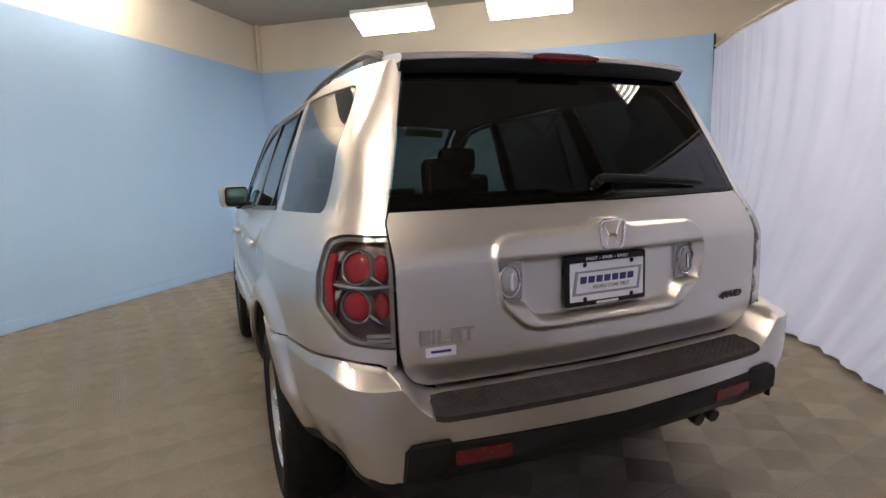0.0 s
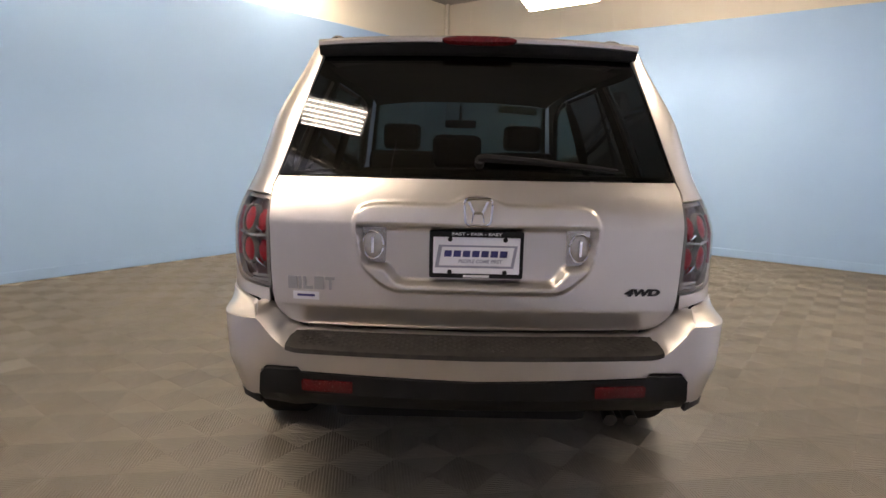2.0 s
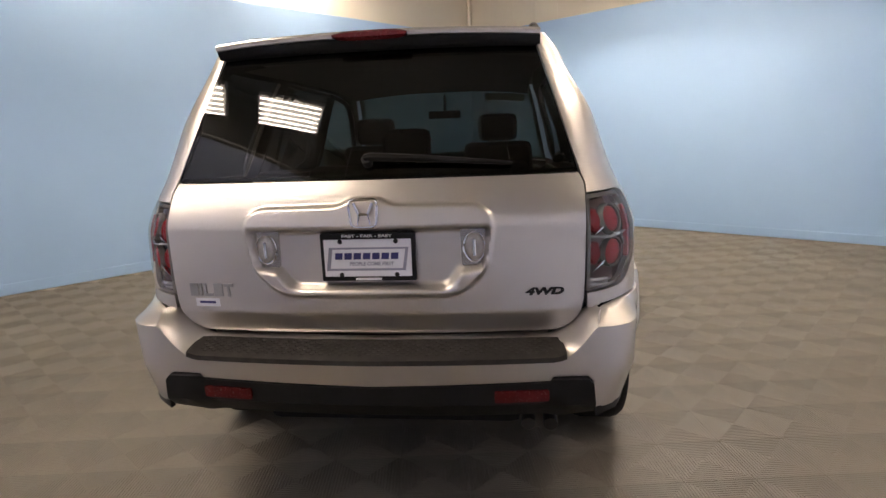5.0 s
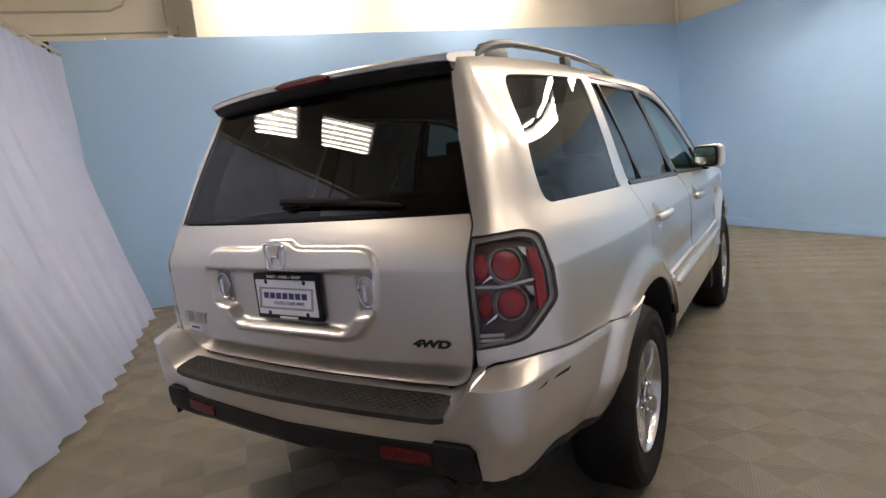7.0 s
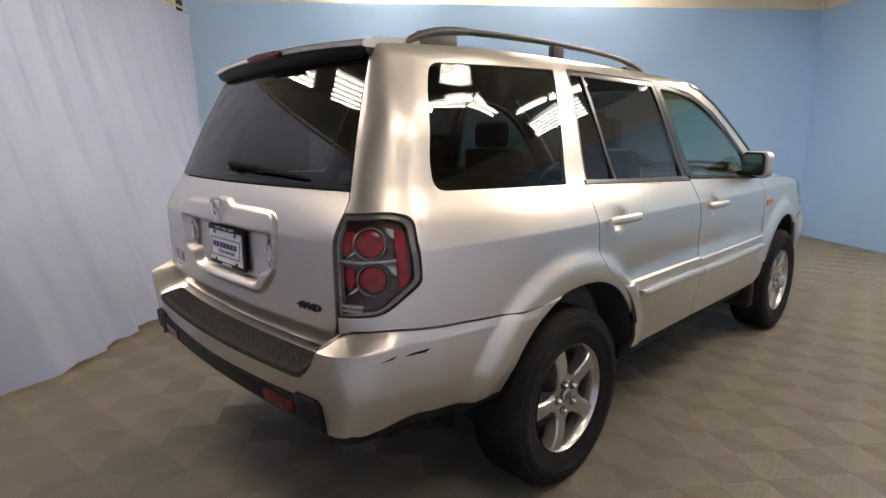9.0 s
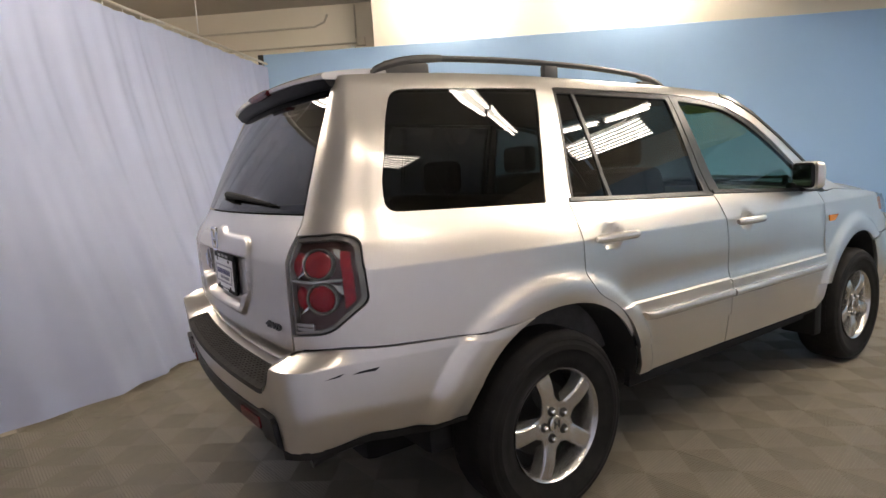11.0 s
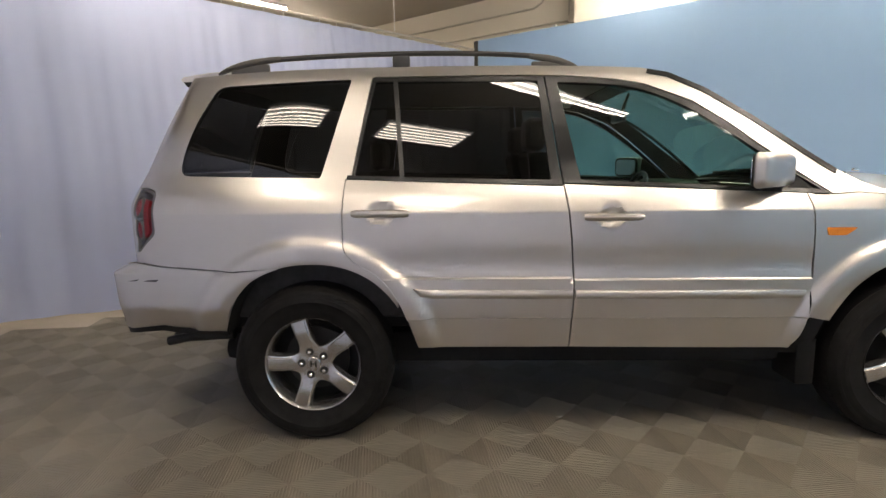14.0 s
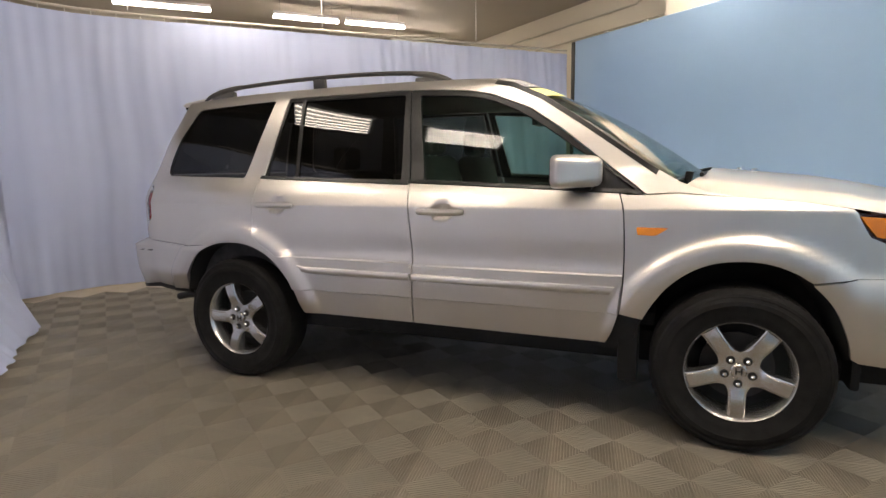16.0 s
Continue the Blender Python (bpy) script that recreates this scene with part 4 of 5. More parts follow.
def inside_by(poly):
    """Signed distance to an outline: positive inside."""
    a = np.array(poly)
    b = np.roll(a, -1, 0)
    def f(x, z):
        p = np.array((x, z))
        d = b - a
        t = np.clip(((p - a) * d).sum(1) / (d * d).sum(1), 0, 1)
        dist = np.sqrt((((a + d * t[:, None]) - p) ** 2).sum(1).min())
        cross = ((a[:, 1] > z) != (b[:, 1] > z)) & (x < (b[:, 0] - a[:, 0]) * (z - a[:, 1]) / (b[:, 1] - a[:, 1] + 1e-12) + a[:, 0])
        return dist if cross.sum() % 2 else -dist
    return f


in_garnish, in_hollow = inside_by(GARNISH), inside_by(HOLLOW)


def tail_relief(s, z):
    out = 0.0
    if abs(s) < 0.44 and 0.82 < z < 1.2:
        out += 0.014 * soft(-0.002, 0.010, in_garnish(s, z))
        out -= 0.046 * soft(-0.007, 0.013, in_hollow(s, z))
    # lower edge of the tailgate is tucked in
    out -= 0.34 * max(0.0, 0.795 - z) + 0.02 * (1 - soft(0.702, 0.722, z))
    return out


def both(pts):
    """The outline of a symmetric piece from its right half, listed from top to bottom."""
    return pts + [(-x, z) for x, z in pts[::-1]]


tailgate_outline = both(smooth_line([(0.684, 1.226), (0.690, 1.19), (0.691, 1.16)], 2) + [(0.690, 1.0), (0.689, 0.90)] + smooth_line([(0.686, 0.83), (0.672, 0.775), (0.640, 0.736), (0.590, 0.717), (0.50, 0.710)], 4) + [(0.25, 0.704), (0.0, 0.703)])
seen_pt = set()
tailgate_outline = [p for p in tailgate_outline if not (p in seen_pt or seen_pt.add(p))]
tailgate = part("tailgate", sheet(tailgate_outline, skin_at(1, 0, tail_relief), 0.0072, 0.02), P, car, "silver painted tailgate with plate recess", 75)
glass_line = both([(0.520, 1.652), (0.678, 1.646), (0.683, 1.5), (0.683, 1.232)])
part("rear_window", sheet(glass_line, skin_at(1, -0.004, flat_tail), 0.04, 0.006), M["privacy"], tailgate, "dark privacy glass rear window")
band = bmesh.new()
for a, b in (((-0.683, 1.232), (0.683, 1.245)),):
    sheet([(a[0], a[1]), (b[0], a[1]), (b[0], b[1]), (a[0], b[1])], skin_at(1, -0.0055), 0.06, 0, bm=band)
part("window_seal", band, M["trim"], tailgate)

# Black backing: the dark of the tailgate seam is put into its colour.
for sg in (-1, 1):
    sheet_part("inner_panel", [(0.58, 0.690), (0.82, 0.690), (0.82, 0.86), (0.58, 0.86)], sg, M["liner"], car, 0.05, 0, -0.032)

# spoiler
def loft(profile_at, xs, caps=True):
    bm = bmesh.new()
    rings = []
    for x in xs:
        rings.append([bm.verts.new((x, y, z)) for y, z in profile_at(x)])
    n = len(rings[0])
    for r0, r1 in zip(rings, rings[1:]):
        for k in range(n):
            bm.faces.new((r0[k], r0[(k + 1) % n], r1[(k + 1) % n], r1[k]))
    if caps:
        bm.faces.new(rings[0])
        bm.faces.new(rings[-1])
    return bm


def spoiler_top(x):
    u = abs(x) / 0.566
    dy = 0.045 * u ** 2.4
    dz = -0.013 * u ** 2.5
    return [(-0.42 , 1.742 + dz), (-0.55, 1.732 + dz), (-0.66 + dy * 0.8, 1.722 + dz), (-0.722 + dy, 1.713 + dz), (-0.734 + dy, 1.704 + dz), (-0.730 + dy, 1.692 + dz), (-0.71 + dy, 1.690 + dz), (-0.42, 1.70 + dz)]


def spoiler_face(x):
    u = abs(x) / 0.566
    dy = 0.045 * u ** 2.4
    dz = -0.013 * u ** 2.5
    return [(-0.724 + dy, 1.6895 + dz), (-0.708 + dy, 1.664 + dz * 0.7), (-0.690 + dy, 1.652 - 0.004 * u), (-0.60 + dy * 0.5, 1.638 - 0.004 * u), (-0.52, 1.68 + dz), (-0.52, 1.691 + dz)]


xs = [0.566 * math.sin(k * math.pi / 48) for k in range(-24, 25)]
sp = part("spoiler", loft(spoiler_top, xs), P, tailgate, "silver roof spoiler", 40)
part("spoiler_underside", loft(spoiler_face, xs), M["black"], sp, "black spoiler underside", 40)
def brake_lens(x):
    k = max(0.12, 1 - (abs(x) / 0.129) ** 5) ** 0.5
    return [(-0.734, 1.697 + 0.015 * k), (-0.743, 1.697 + 0.008 * k), (-0.744, 1.697 - 0.006 * k), (-0.734, 1.697 - 0.017 * k), (-0.70, 1.697 - 0.014 * k), (-0.70, 1.697 + 0.014 * k)]


bl = loft(brake_lens, [0.128 * math.sin(k * math.pi / 32) for k in range(-16, 17)])
part("brake_lamp", bl, M["dullred"], sp, "red high brake lamp")

# wiper
f = skin_at(1)
w = tube_bm([f(0.0, 1.283, -0.03), f(0.02, 1.284, -0.036), f(0.20, 1.276, -0.03), f(0.40, 1.262, -0.024), f(0.475, 1.256, -0.02)], 0.01, 8, radii=[0.013, 0.015, 0.012, 0.008, 0.005])
wiper = part("rear_wiper", w, M["rubber"], tailgate, "black rear wiper")
part("wiper_pivot", tube_bm([f(0.004, 1.275, 0.0), f(0.004, 1.278, -0.035)], 0.016, 12), M["black"], wiper)

# plate, lamps, badges
PLATE_Y = f(0, 0.98, 0.026).y
pl = part("plate_frame", box_bm((-0.156, PLATE_Y - 0.012, 0.902), (0.156, PLATE_Y + 0.004, 1.062), 0.008, 2), M["black"], tailgate, "black dealer plate frame")
part("plate", box_bm((-0.143, PLATE_Y - 0.0145, 0.919), (0.143, PLATE_Y - 0.010, 1.041), 0.002, 1), M["plate"], pl, "white dealer plate")


def slab(name, x0, x1, z0, z1, y, mat, parent, deep=0.0012, shear=0.0):
    bm = box_bm((x0, y - deep, z0), (x1, y, z1))
    for v in bm.verts:
        v.co.x += shear * (v.co.z - (z0 + z1) / 2)
    return part(name, bm, mat, parent, "", 0)


def lettering(name, body, size, loc, mat, parent, wide=None, depth=0.0006, shear=0.0, space=1.0, rot=None):
    cu = bpy.data.curves.new(name, "FONT")
    cu.body, cu.size, cu.extrude, cu.align_x, cu.align_y, cu.shear, cu.space_character = body, size, depth, "CENTER", "CENTER", shear, space
    cu.offset = 0.0004 if size < 0.03 else 0.0016
    tmp = bpy.data.objects.new("tmp", cu)
    scene.collection.objects.link(tmp)
    me = bpy.data.meshes.new_from_object(tmp.evaluated_get(bpy.context.evaluated_depsgraph_get()))
    bpy.data.objects.remove(tmp)
    if wide:
        xs_ = [v.co.x for v in me.vertices]
        k = wide / (max(xs_) - min(xs_))
        for v in me.vertices:
            v.co.x *= k
    me.materials.clear()
    me.materials.append(mat)
    ob = new(name, me)
    ob.parent = parent
    ob.matrix_world = Matrix.Translation(loc) @ (rot or pose(0, 0, 0, 90, 0, 0))
    return ob


PY = PLATE_Y - 0.0145
# slanted grey border round the printed field
for n_, (x0, x1, z0, z1) in enumerate(((-0.118, 0.130, 1.009, 1.015), (-0.130, 0.118, 0.939, 0.946), (-0.131, -0.119, 0.939, 1.015), (0.119, 0.129, 0.939, 1.015))):
    slab("printed_border", x0, x1, z0, z1, PY, M["inkgrey"], pl, 0.0008, 0.16)
for k in range(7):
    slab("printed_bar", -0.106 + k * 0.0305, -0.082 + k * 0.0305, 0.976, 0.997, PY, M["navy"], pl, 0.001, 0.1)
lettering("printed_words", "PEOPLE COME FIRST", 0.016, (0.012, PY - 0.0008, 0.961), M["inkgrey"], pl, 0.145, shear=0.15)
lettering("frame_words", "FAST - FAIR - EASY", 0.013, (0.0, PLATE_Y - 0.0128, 1.0515), M["white_ink"], pl, 0.165)
slab("printed_bar", -0.043, 0.043, 0.9065, 0.9145, PLATE_Y - 0.012, M["white_ink"], pl, 0.001)
for x in (-0.088, 0.094):
    for z in (1.034, 0.925):
        bm = lathe([(0.0, -0.004), (0.006, -0.0020), (0.008, 0.0)], 12, "z")
        part("screw", bm, M["black"], pl).matrix_world = Matrix.Translation((x, PY, z)) @ pose(0, 0, 0, 90, 0, 0) @ pose(0, 0, 0, 180, 0, 0)

for sg in (-1, 1):
    lampf = skin_at(1, -0.026)
    poly = [(sg * a, b) for a, b in rounded([(0.300, 1.070), (0.392, 1.070), (0.374, 0.946), (0.303, 0.946)], 0.01, 3)]
    rl = part("reversing_lamp", sheet(poly, lampf, 0.03, 0.012), M["lampclear"], tailgate, "clear reversing lamp in the recess")
    c = lampf(sg * 0.345, 1.008, -0.004)
    bm = lathe([(0.0, 0.010), (0.020, 0.008), (0.031, 0.003), (0.034, -0.002)], 24, "z")
    for v in bm.verts:
        v.co.y *= 1.35
    ring_ = [(c.x + 0.035 * math.cos(a), c.y - 0.003, c.z + 0.047 * math.sin(a)) for a in np.linspace(0, math.tau, 29)[:-1]]
    part("lens_ring", tube_bm(ring_, 0.003, 6, closed=True), M["chrome"], rl)
    part("bulb", tube_bm([(c.x, c.y - 0.011, c.z - 0.026), (c.x, c.y - 0.012, c.z + 0.026)], 0.006, 8), M["chrome"], rl)
    o = part("bulb_lens", bm, M["lampclear"], rl, "bright oval lens")
    o.matrix_world = Matrix.Translation(c) @ pose(0, 0, 0, 90, 0, 0)
    part("lens_rim", sheet(poly, skin_at(1, -0.020), 0.05, 0.004), M["clear"], rl)

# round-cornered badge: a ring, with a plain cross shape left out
by = f(0, 1.125, -0.020).y
ring = rounded([(-0.047, 1.169), (0.047, 1.169), (0.040, 1.082), (-0.040, 1.082)], 0.02, 5)
part("badge", tube_bm([(x, by - 0.004, z) for x, z in ring], 0.005, 8, closed=True), M["chrome"], tailgate, "chrome badge")
badge = bpy.data.objects["badge"]
for sg in (-1, 1):
    part("badge_bar", tube_bm([(sg * 0.030, by - 0.002, 1.160), (sg * 0.014, by - 0.004, 1.124), (sg * 0.020, by - 0.002, 1.092)], 0.005, 6), M["chrome"], badge)
part("badge_bar", tube_bm([(-0.014, by - 0.004, 1.124), (0.014, by - 0.004, 1.124)], 0.005, 6), M["chrome"], badge)

# model badge as plain bars, number of driven wheels in letters, dealer sticker
for x0, x1, z0, z1 in ((-0.630, -0.600, 0.852, 0.896), (-0.594, -0.586, 0.852, 0.896), (-0.578, -0.546, 0.852, 0.862), (-0.578, -0.569, 0.862, 0.896), (-0.540, -0.508, 0.852, 0.896), (-0.502, -0.470, 0.886, 0.896), (-0.490, -0.481, 0.852, 0.886)):
    bm = sheet([(x0, z0), (x1, z0), (x1, z1), (x0, z1)], skin_at(1, 0.004), 0.05, 0.004)
    part("badge_bar", bm, M["steel"], tailgate)
st = part("sticker", sheet([(-0.615, 0.815), (-0.525, 0.815), (-0.525, 0.843), (-0.615, 0.843)], skin_at(1, 0.0015), 0.05, 0.001), M["plate"], tailgate, "small white dealer sticker")
part("sticker_bar", sheet([(-0.600, 0.826), (-0.540, 0.826), (-0.540, 0.834), (-0.600, 0.834)], skin_at(1, 0.0025), 0.05, 0.0008), M["navy"], st)
dx = f(0.625, 0.86, 0) - f(0.495, 0.86, 0)
rot = pose(0, 0, 0, 90, 0, math.degrees(math.atan2(dx.y, dx.x)))
lettering("badge_letters", "4WD", 0.031, f(0.560, 0.861, -0.0025), M["trim"], tailgate, 0.124, 0.002, 0.2, rot=rot)

# ---- rear bumper ----
def bumper_out(s, z):
    a = abs(s)
    rear_k = 1 - soft(0.70, 0.91, a)
    face = min(1.0, max(0.0, (0.815 - z) / 0.040))
    corner = 0.022 * math.exp(-((a - 0.77) / 0.06) ** 2)
    tuck = 0.30 * max(0.0, 0.62 - z) * soft(0.68, 0.80, a)
    return 0.006 + (0.008 + 0.080 * rear_k + corner) * face - tuck


def bumper_top(s):
    return float(np.interp(abs(s), [0.0, 0.585, 0.62, 0.65, 0.68, 0.70, 0.715, 0.74, 0.85, 1.0, 1.24], [0.664, 0.668, 0.679, 0.703, 0.742, 0.776, 0.800, 0.807, 0.816, 0.805, 0.794]))


ss = [k * 0.02 for k in range(0, 36)] + [0.70 + 0.02 * k for k in range(1, 28)]
upper = [(s, bumper_top(s)) for s in ss]
low_side = [(1.20, 0.505), (1.0, 0.512), (0.90, 0.520), (0.80, 0.505), (0.70, 0.500)]
arch_b = Y([p for p in R_ARCH if p[0] < -0.11 and p[1] > 0.495][::-1])
half = upper + arch_b + low_side + [(0.695, 0.595), (0.68, 0.612), (0.575, 0.612), (0.565, 0.598), (0.0, 0.584)]
outline = [(s, z) for s, z in half] + [(-s, z) for s, z in half[::-1]]
seen_pt = set()
outline = [p for p in outline if not ((round(p[0], 5), round(p[1], 5)) in seen_pt or seen_pt.add((round(p[0], 5), round(p[1], 5))))]
bumper = part("rear_bumper", sheet(outline, skin_at(1, 0, bumper_out), 0.02, 0.02, None, (0.770, 0.774, 0.778, 0.784)), P, car, "silver rear bumper with scuffed corner", 40)

# shelf between tailgate and bumper edge, with its black step pad
bm = bmesh.new()
prev = None
fb = skin_at(1, 0, bumper_out)
shelf_rows = []
for k in range(-36, 37):
    s = 0.02 * k
    edge = fb(s, bumper_top(s), 0.0)
    low_edge = float(np.interp(abs(s), [0.0, 0.50, 0.59, 0.64, 0.672, 0.686, 0.70], [0.697, 0.703, 0.710, 0.729, 0.766, 0.800, 0.804]))
    inner = f(s, low_edge, 0.050 - 0.035 * soft(0.58, 0.69, abs(s)))
    mid = edge.lerp(inner, 0.5) + Vector((0, 0, 0.006))
    near = edge.lerp(inner, 0.12) + Vector((0, 0, 0.006))
    rw = [bm.verts.new(p) for p in (edge, near, mid, inner)]
    shelf_rows.append((edge, near, mid, inner))
    if prev:
        for i in range(3):
            bm.faces.new((prev[i], prev[i + 1], rw[i + 1], rw[i]))
    prev = rw
part("bumper_shelf", bm, P, bumper, "", 50)
bm = bmesh.new()
prev = None
for k in range(-30, 31):
    s = 0.0205 * k
    e_, i_ = fb(s, bumper_top(s), 0.0), f(s, 0.697, 0.012)
    up = Vector((0, 0, 0.006))
    cut = 0.03 * soft(0.56, 0.615, abs(s))
    pts = [e_ + Vector((0, -0.003, -0.006)), e_ + up + Vector((0, -0.001, 0.004)), e_.lerp(i_, 0.12) + up * 2.2, e_.lerp(i_, 0.5) + up * 2.2, e_.lerp(i_, 0.88 - 2 * cut) + up * 2.0, e_.lerp(i_, 0.92 - 2 * cut)]
    rw = [bm.verts.new(p) for p in pts]
    if prev:
        for i in range(5):
            bm.faces.new((prev[i], prev[i + 1], rw[i + 1], rw[i]))
    prev = rw
pad = part("step_pad", bm, M["pad"], bumper, "textured black step pad", 50)
bm = bmesh.new()
for k in range(-38, 39):
    s = 0.0155 * k
    e_, i_ = fb(s, bumper_top(s), 0.0), f(s, 0.697, 0.012)
    if abs(s) > 0.585:
        continue
    for q in range(4):
        c = e_.lerp(i_, 0.20 + 0.17 * q + (0.085 if k % 2 else 0)) + Vector((0, 0, 0.0142))
        a_ = 0.0095
        top_ = [bm.verts.new(c + Vector((dx_, dy_, 0.0016))) for dx_, dy_ in ((-a_ * 0.6, 0), (0, -a_ * 0.4), (a_ * 0.6, 0), (0, a_ * 0.4))]
        low_ = [bm.verts.new(c + Vector((dx_, dy_, -0.002))) for dx_, dy_ in ((-a_, 0), (0, -a_ * 0.7), (a_, 0), (0, a_ * 0.7))]
        bm.faces.new(top_)
        for m_ in range(4):
            bm.faces.new((low_[m_], low_[(m_ + 1) % 4], top_[(m_ + 1) % 4], top_[m_]))
tagged(part("tread", bm, M["pad"], pad, "raised diamond tread", 0), kind="stuff")

# black lower section, reflectors
lowhalf = [(0.0, 0.580), (0.562, 0.594), (0.572, 0.608), (0.680, 0.608), (0.692, 0.592), (0.70, 0.47), (0.62, 0.435), (0.30, 0.43), (0.0, 0.43)]
outline = lowhalf + [(-s, z) for s, z in lowhalf[::-1]]
seen_pt = set()
outline = [p for p in outline if not ((round(p[0], 5), round(p[1], 5)) in seen_pt or seen_pt.add((round(p[0], 5), round(p[1], 5))))]
lowb = part("lower_bumper", sheet(outline, skin_at(1, 0.006, lambda s, z: bumper_out(s, max(z, 0.5)) + 0.012 * soft(0.565, 0.58, abs(s)) - 0.10 * (1 - soft(0.40, 0.53, z))), 0.04, 0.03), M["black"], bumper, "black plastic lower bumper")
for sg in (-1, 1):
    part("bumper_reflector", sheet([(sg * a, b) for a, b in rounded([(0.392, 0.570), (0.560, 0.572), (0.560, 0.533), (0.392, 0.531)], 0.006, 2)], skin_at(1, 0.012, lambda s, z: bumper_out(s, 0.55)), 0.05, 0.006), M["dullred"], lowb, "dull red bumper reflector")
for sg in (1, -1):
    lipo = [(sg * a, b) for a, b in [(0.70, 0.503), (0.80, 0.508), (0.90, 0.523), (1.0, 0.515), (1.20, 0.508), (1.20, 0.482), (1.0, 0.484), (0.88, 0.492), (0.78, 0.482), (0.70, 0.472)]]
    part("bumper_lip", sheet(lipo, skin_at(1, 0.004, bumper_out), 0.05, 0.02), M["black"], bumper)
# paint scuffs on the right corner
for (a, b, w_) in ((0.812, 0.850, 0.004), (0.865, 0.925, 0.006)):
    part("scuff", sheet([(a, 0.741), (a + 0.015, 0.741 + w_), (b, 0.747 + w_), (b - 0.01, 0.742)], skin_at(1, 0.0012, bumper_out), 0.03, 0.001), M["black"], bumper, "dark paint scuff")

# ---- roof, screen, bonnet ----
def edge_z(y):
    return float(np.interp(y, [-0.62, -0.5, -0.2, 0.2, 0.6, 1.0, 1.3, 1.52], [1.692, 1.700, 1.712, 1.722, 1.725, 1.722, 1.713, 1.700]))


def grid_mesh(fn, nu, nv, bm=None):
    bm = bm or bmesh.new()
    vs = [[bm.verts.new(fn(i / nu, j / nv)) for j in range(nv + 1)] for i in range(nu + 1)]
    for i in range(nu):
        for j in range(nv):
            bm.faces.new((vs[i][j], vs[i + 1][j], vs[i + 1][j + 1], vs[i][j + 1]))
    return bm


def roof(u, v):
    q = 2 * u - 1
    y_edge = -0.60 + 2.12 * v
    y = y_edge - (0.05 * (1 - q * q) if v < 0.02 else 0) + 0.060 * (1 - q * q) * max(0, (v - 0.8) / 0.2)
    ze = edge_z(y_edge)
    xe = half_width(y_edge, ze)
    if y_edge < -0.55:
        xe = min(xe, 0.60)
    h = 0.046 * (1 - abs(q) ** 2.6)
    return Vector((q * xe, y, ze + h * (1 - 0.25 * max(0, (0.25 - v) / 0.25))))


part("roof", grid_mesh(roof, 32, 40), P, car, "silver painted roof", 60)
part("headlining", grid_mesh(lambda u, v: roof(u * 0.94 + 0.03, 0.06 + v * 0.9) - Vector((0, 0, 0.075)), 10, 10), M["headlining"], car)


def screen(u, v):
    q = 2 * u - 1
    top = Vector((q * 0.625, 1.525 + 0.060 * (1 - q * q), 1.702 + 0.040 * (1 - abs(q) ** 2.6)))
    b = Vector((q * 0.80, 2.40 + 0.20 * (1 - q * q), 1.150 + 0.03 * (1 - q * q)))
    p = b.lerp(top, v)
    bulge = 0.045 * math.sin(math.pi * v)
    return p + Vector((0, 0.6 * bulge, 0.8 * bulge))


part("windscreen", grid_mesh(screen, 20, 14), M["tint"], car, "green tinted windscreen", 60)
part("windscreen_band", grid_mesh(lambda u, v: screen(u, 0.885 + 0.115 * v) + Vector((0, 0.003, 0.003)), 20, 2), M["trim"], car, "", 60)
for sg in (-1, 1):
    part("windscreen_trim", grid_mesh(lambda u, v, sg=sg: screen(0.5 + sg * (0.5 - 0.022 * u), v) + Vector((0, 0.004, 0.005)), 1, 14), M["trim"], car, "", 60)
part("windscreen_sticker", grid_mesh(lambda u, v: screen(0.73 + 0.22 * u, 0.755 + 0.10 * v) + Vector((0, 0.006, 0.007)), 4, 2), M["yellow"], car, "yellow sticker on the windscreen")


def bonnet(u, v):
    q = 2 * u - 1
    y_e = 2.42 + 1.02 * v
    y = y_e + (0.19 - 0.02 * v) * (1 - q * q) * (1 if v < 1 else 1)
    ze = float(np.interp(y_e, [2.42, 2.65, 2.9, 3.07, 3.25, 3.45], [1.126, 1.110, 1.092, 1.068, 1.035, 0.985]))
    xe = half_width(min(y_e, 3.1), min(ze, 1.12)) - 0.003 - 0.16 * max(0, (y_e - 3.1) / 0.35) ** 1.5
    rise = 0.086 * (1 - abs(q) ** 2.2) * (1 - 0.3 * v) + 0.016 * (1 - soft(0.84, 0.97, abs(q)))
    return Vector((q * xe, y, ze + rise))


part("bonnet", grid_mesh(bonnet, 36, 18), P, car, "silver painted bonnet", 50)
part("scuttle", grid_mesh(lambda u, v: Vector(((2 * u - 1) * 0.80, 2.36 + 0.19 * (1 - (2 * u - 1) ** 2) + 0.13 * v, 1.128 + 0.03 * (1 - (2 * u - 1) ** 2) + 0.02 * v)), 16, 2), M["black"], car)
for x0, x1 in ((-0.70, -0.1), (0.05, 0.62)):
    part("front_wiper", tube_bm([(x0, 2.50, 1.185), ((x0 + x1) / 2, 2.575, 1.205), (x1, 2.53, 1.20)], 0.011, 6), M["black"], car)
part("wiper_boss", tube_bm([(0.60, 2.47, 1.15), (0.60, 2.48, 1.215)], 0.018, 10), M["black"], car)
for sg in (-1, 1):
    part("washer_jet", box_bm((sg * 0.33 - 0.012, 2.77, 1.205), (sg * 0.33 + 0.012, 2.80, 1.222), 0.005, 2), M["chrome"], car)

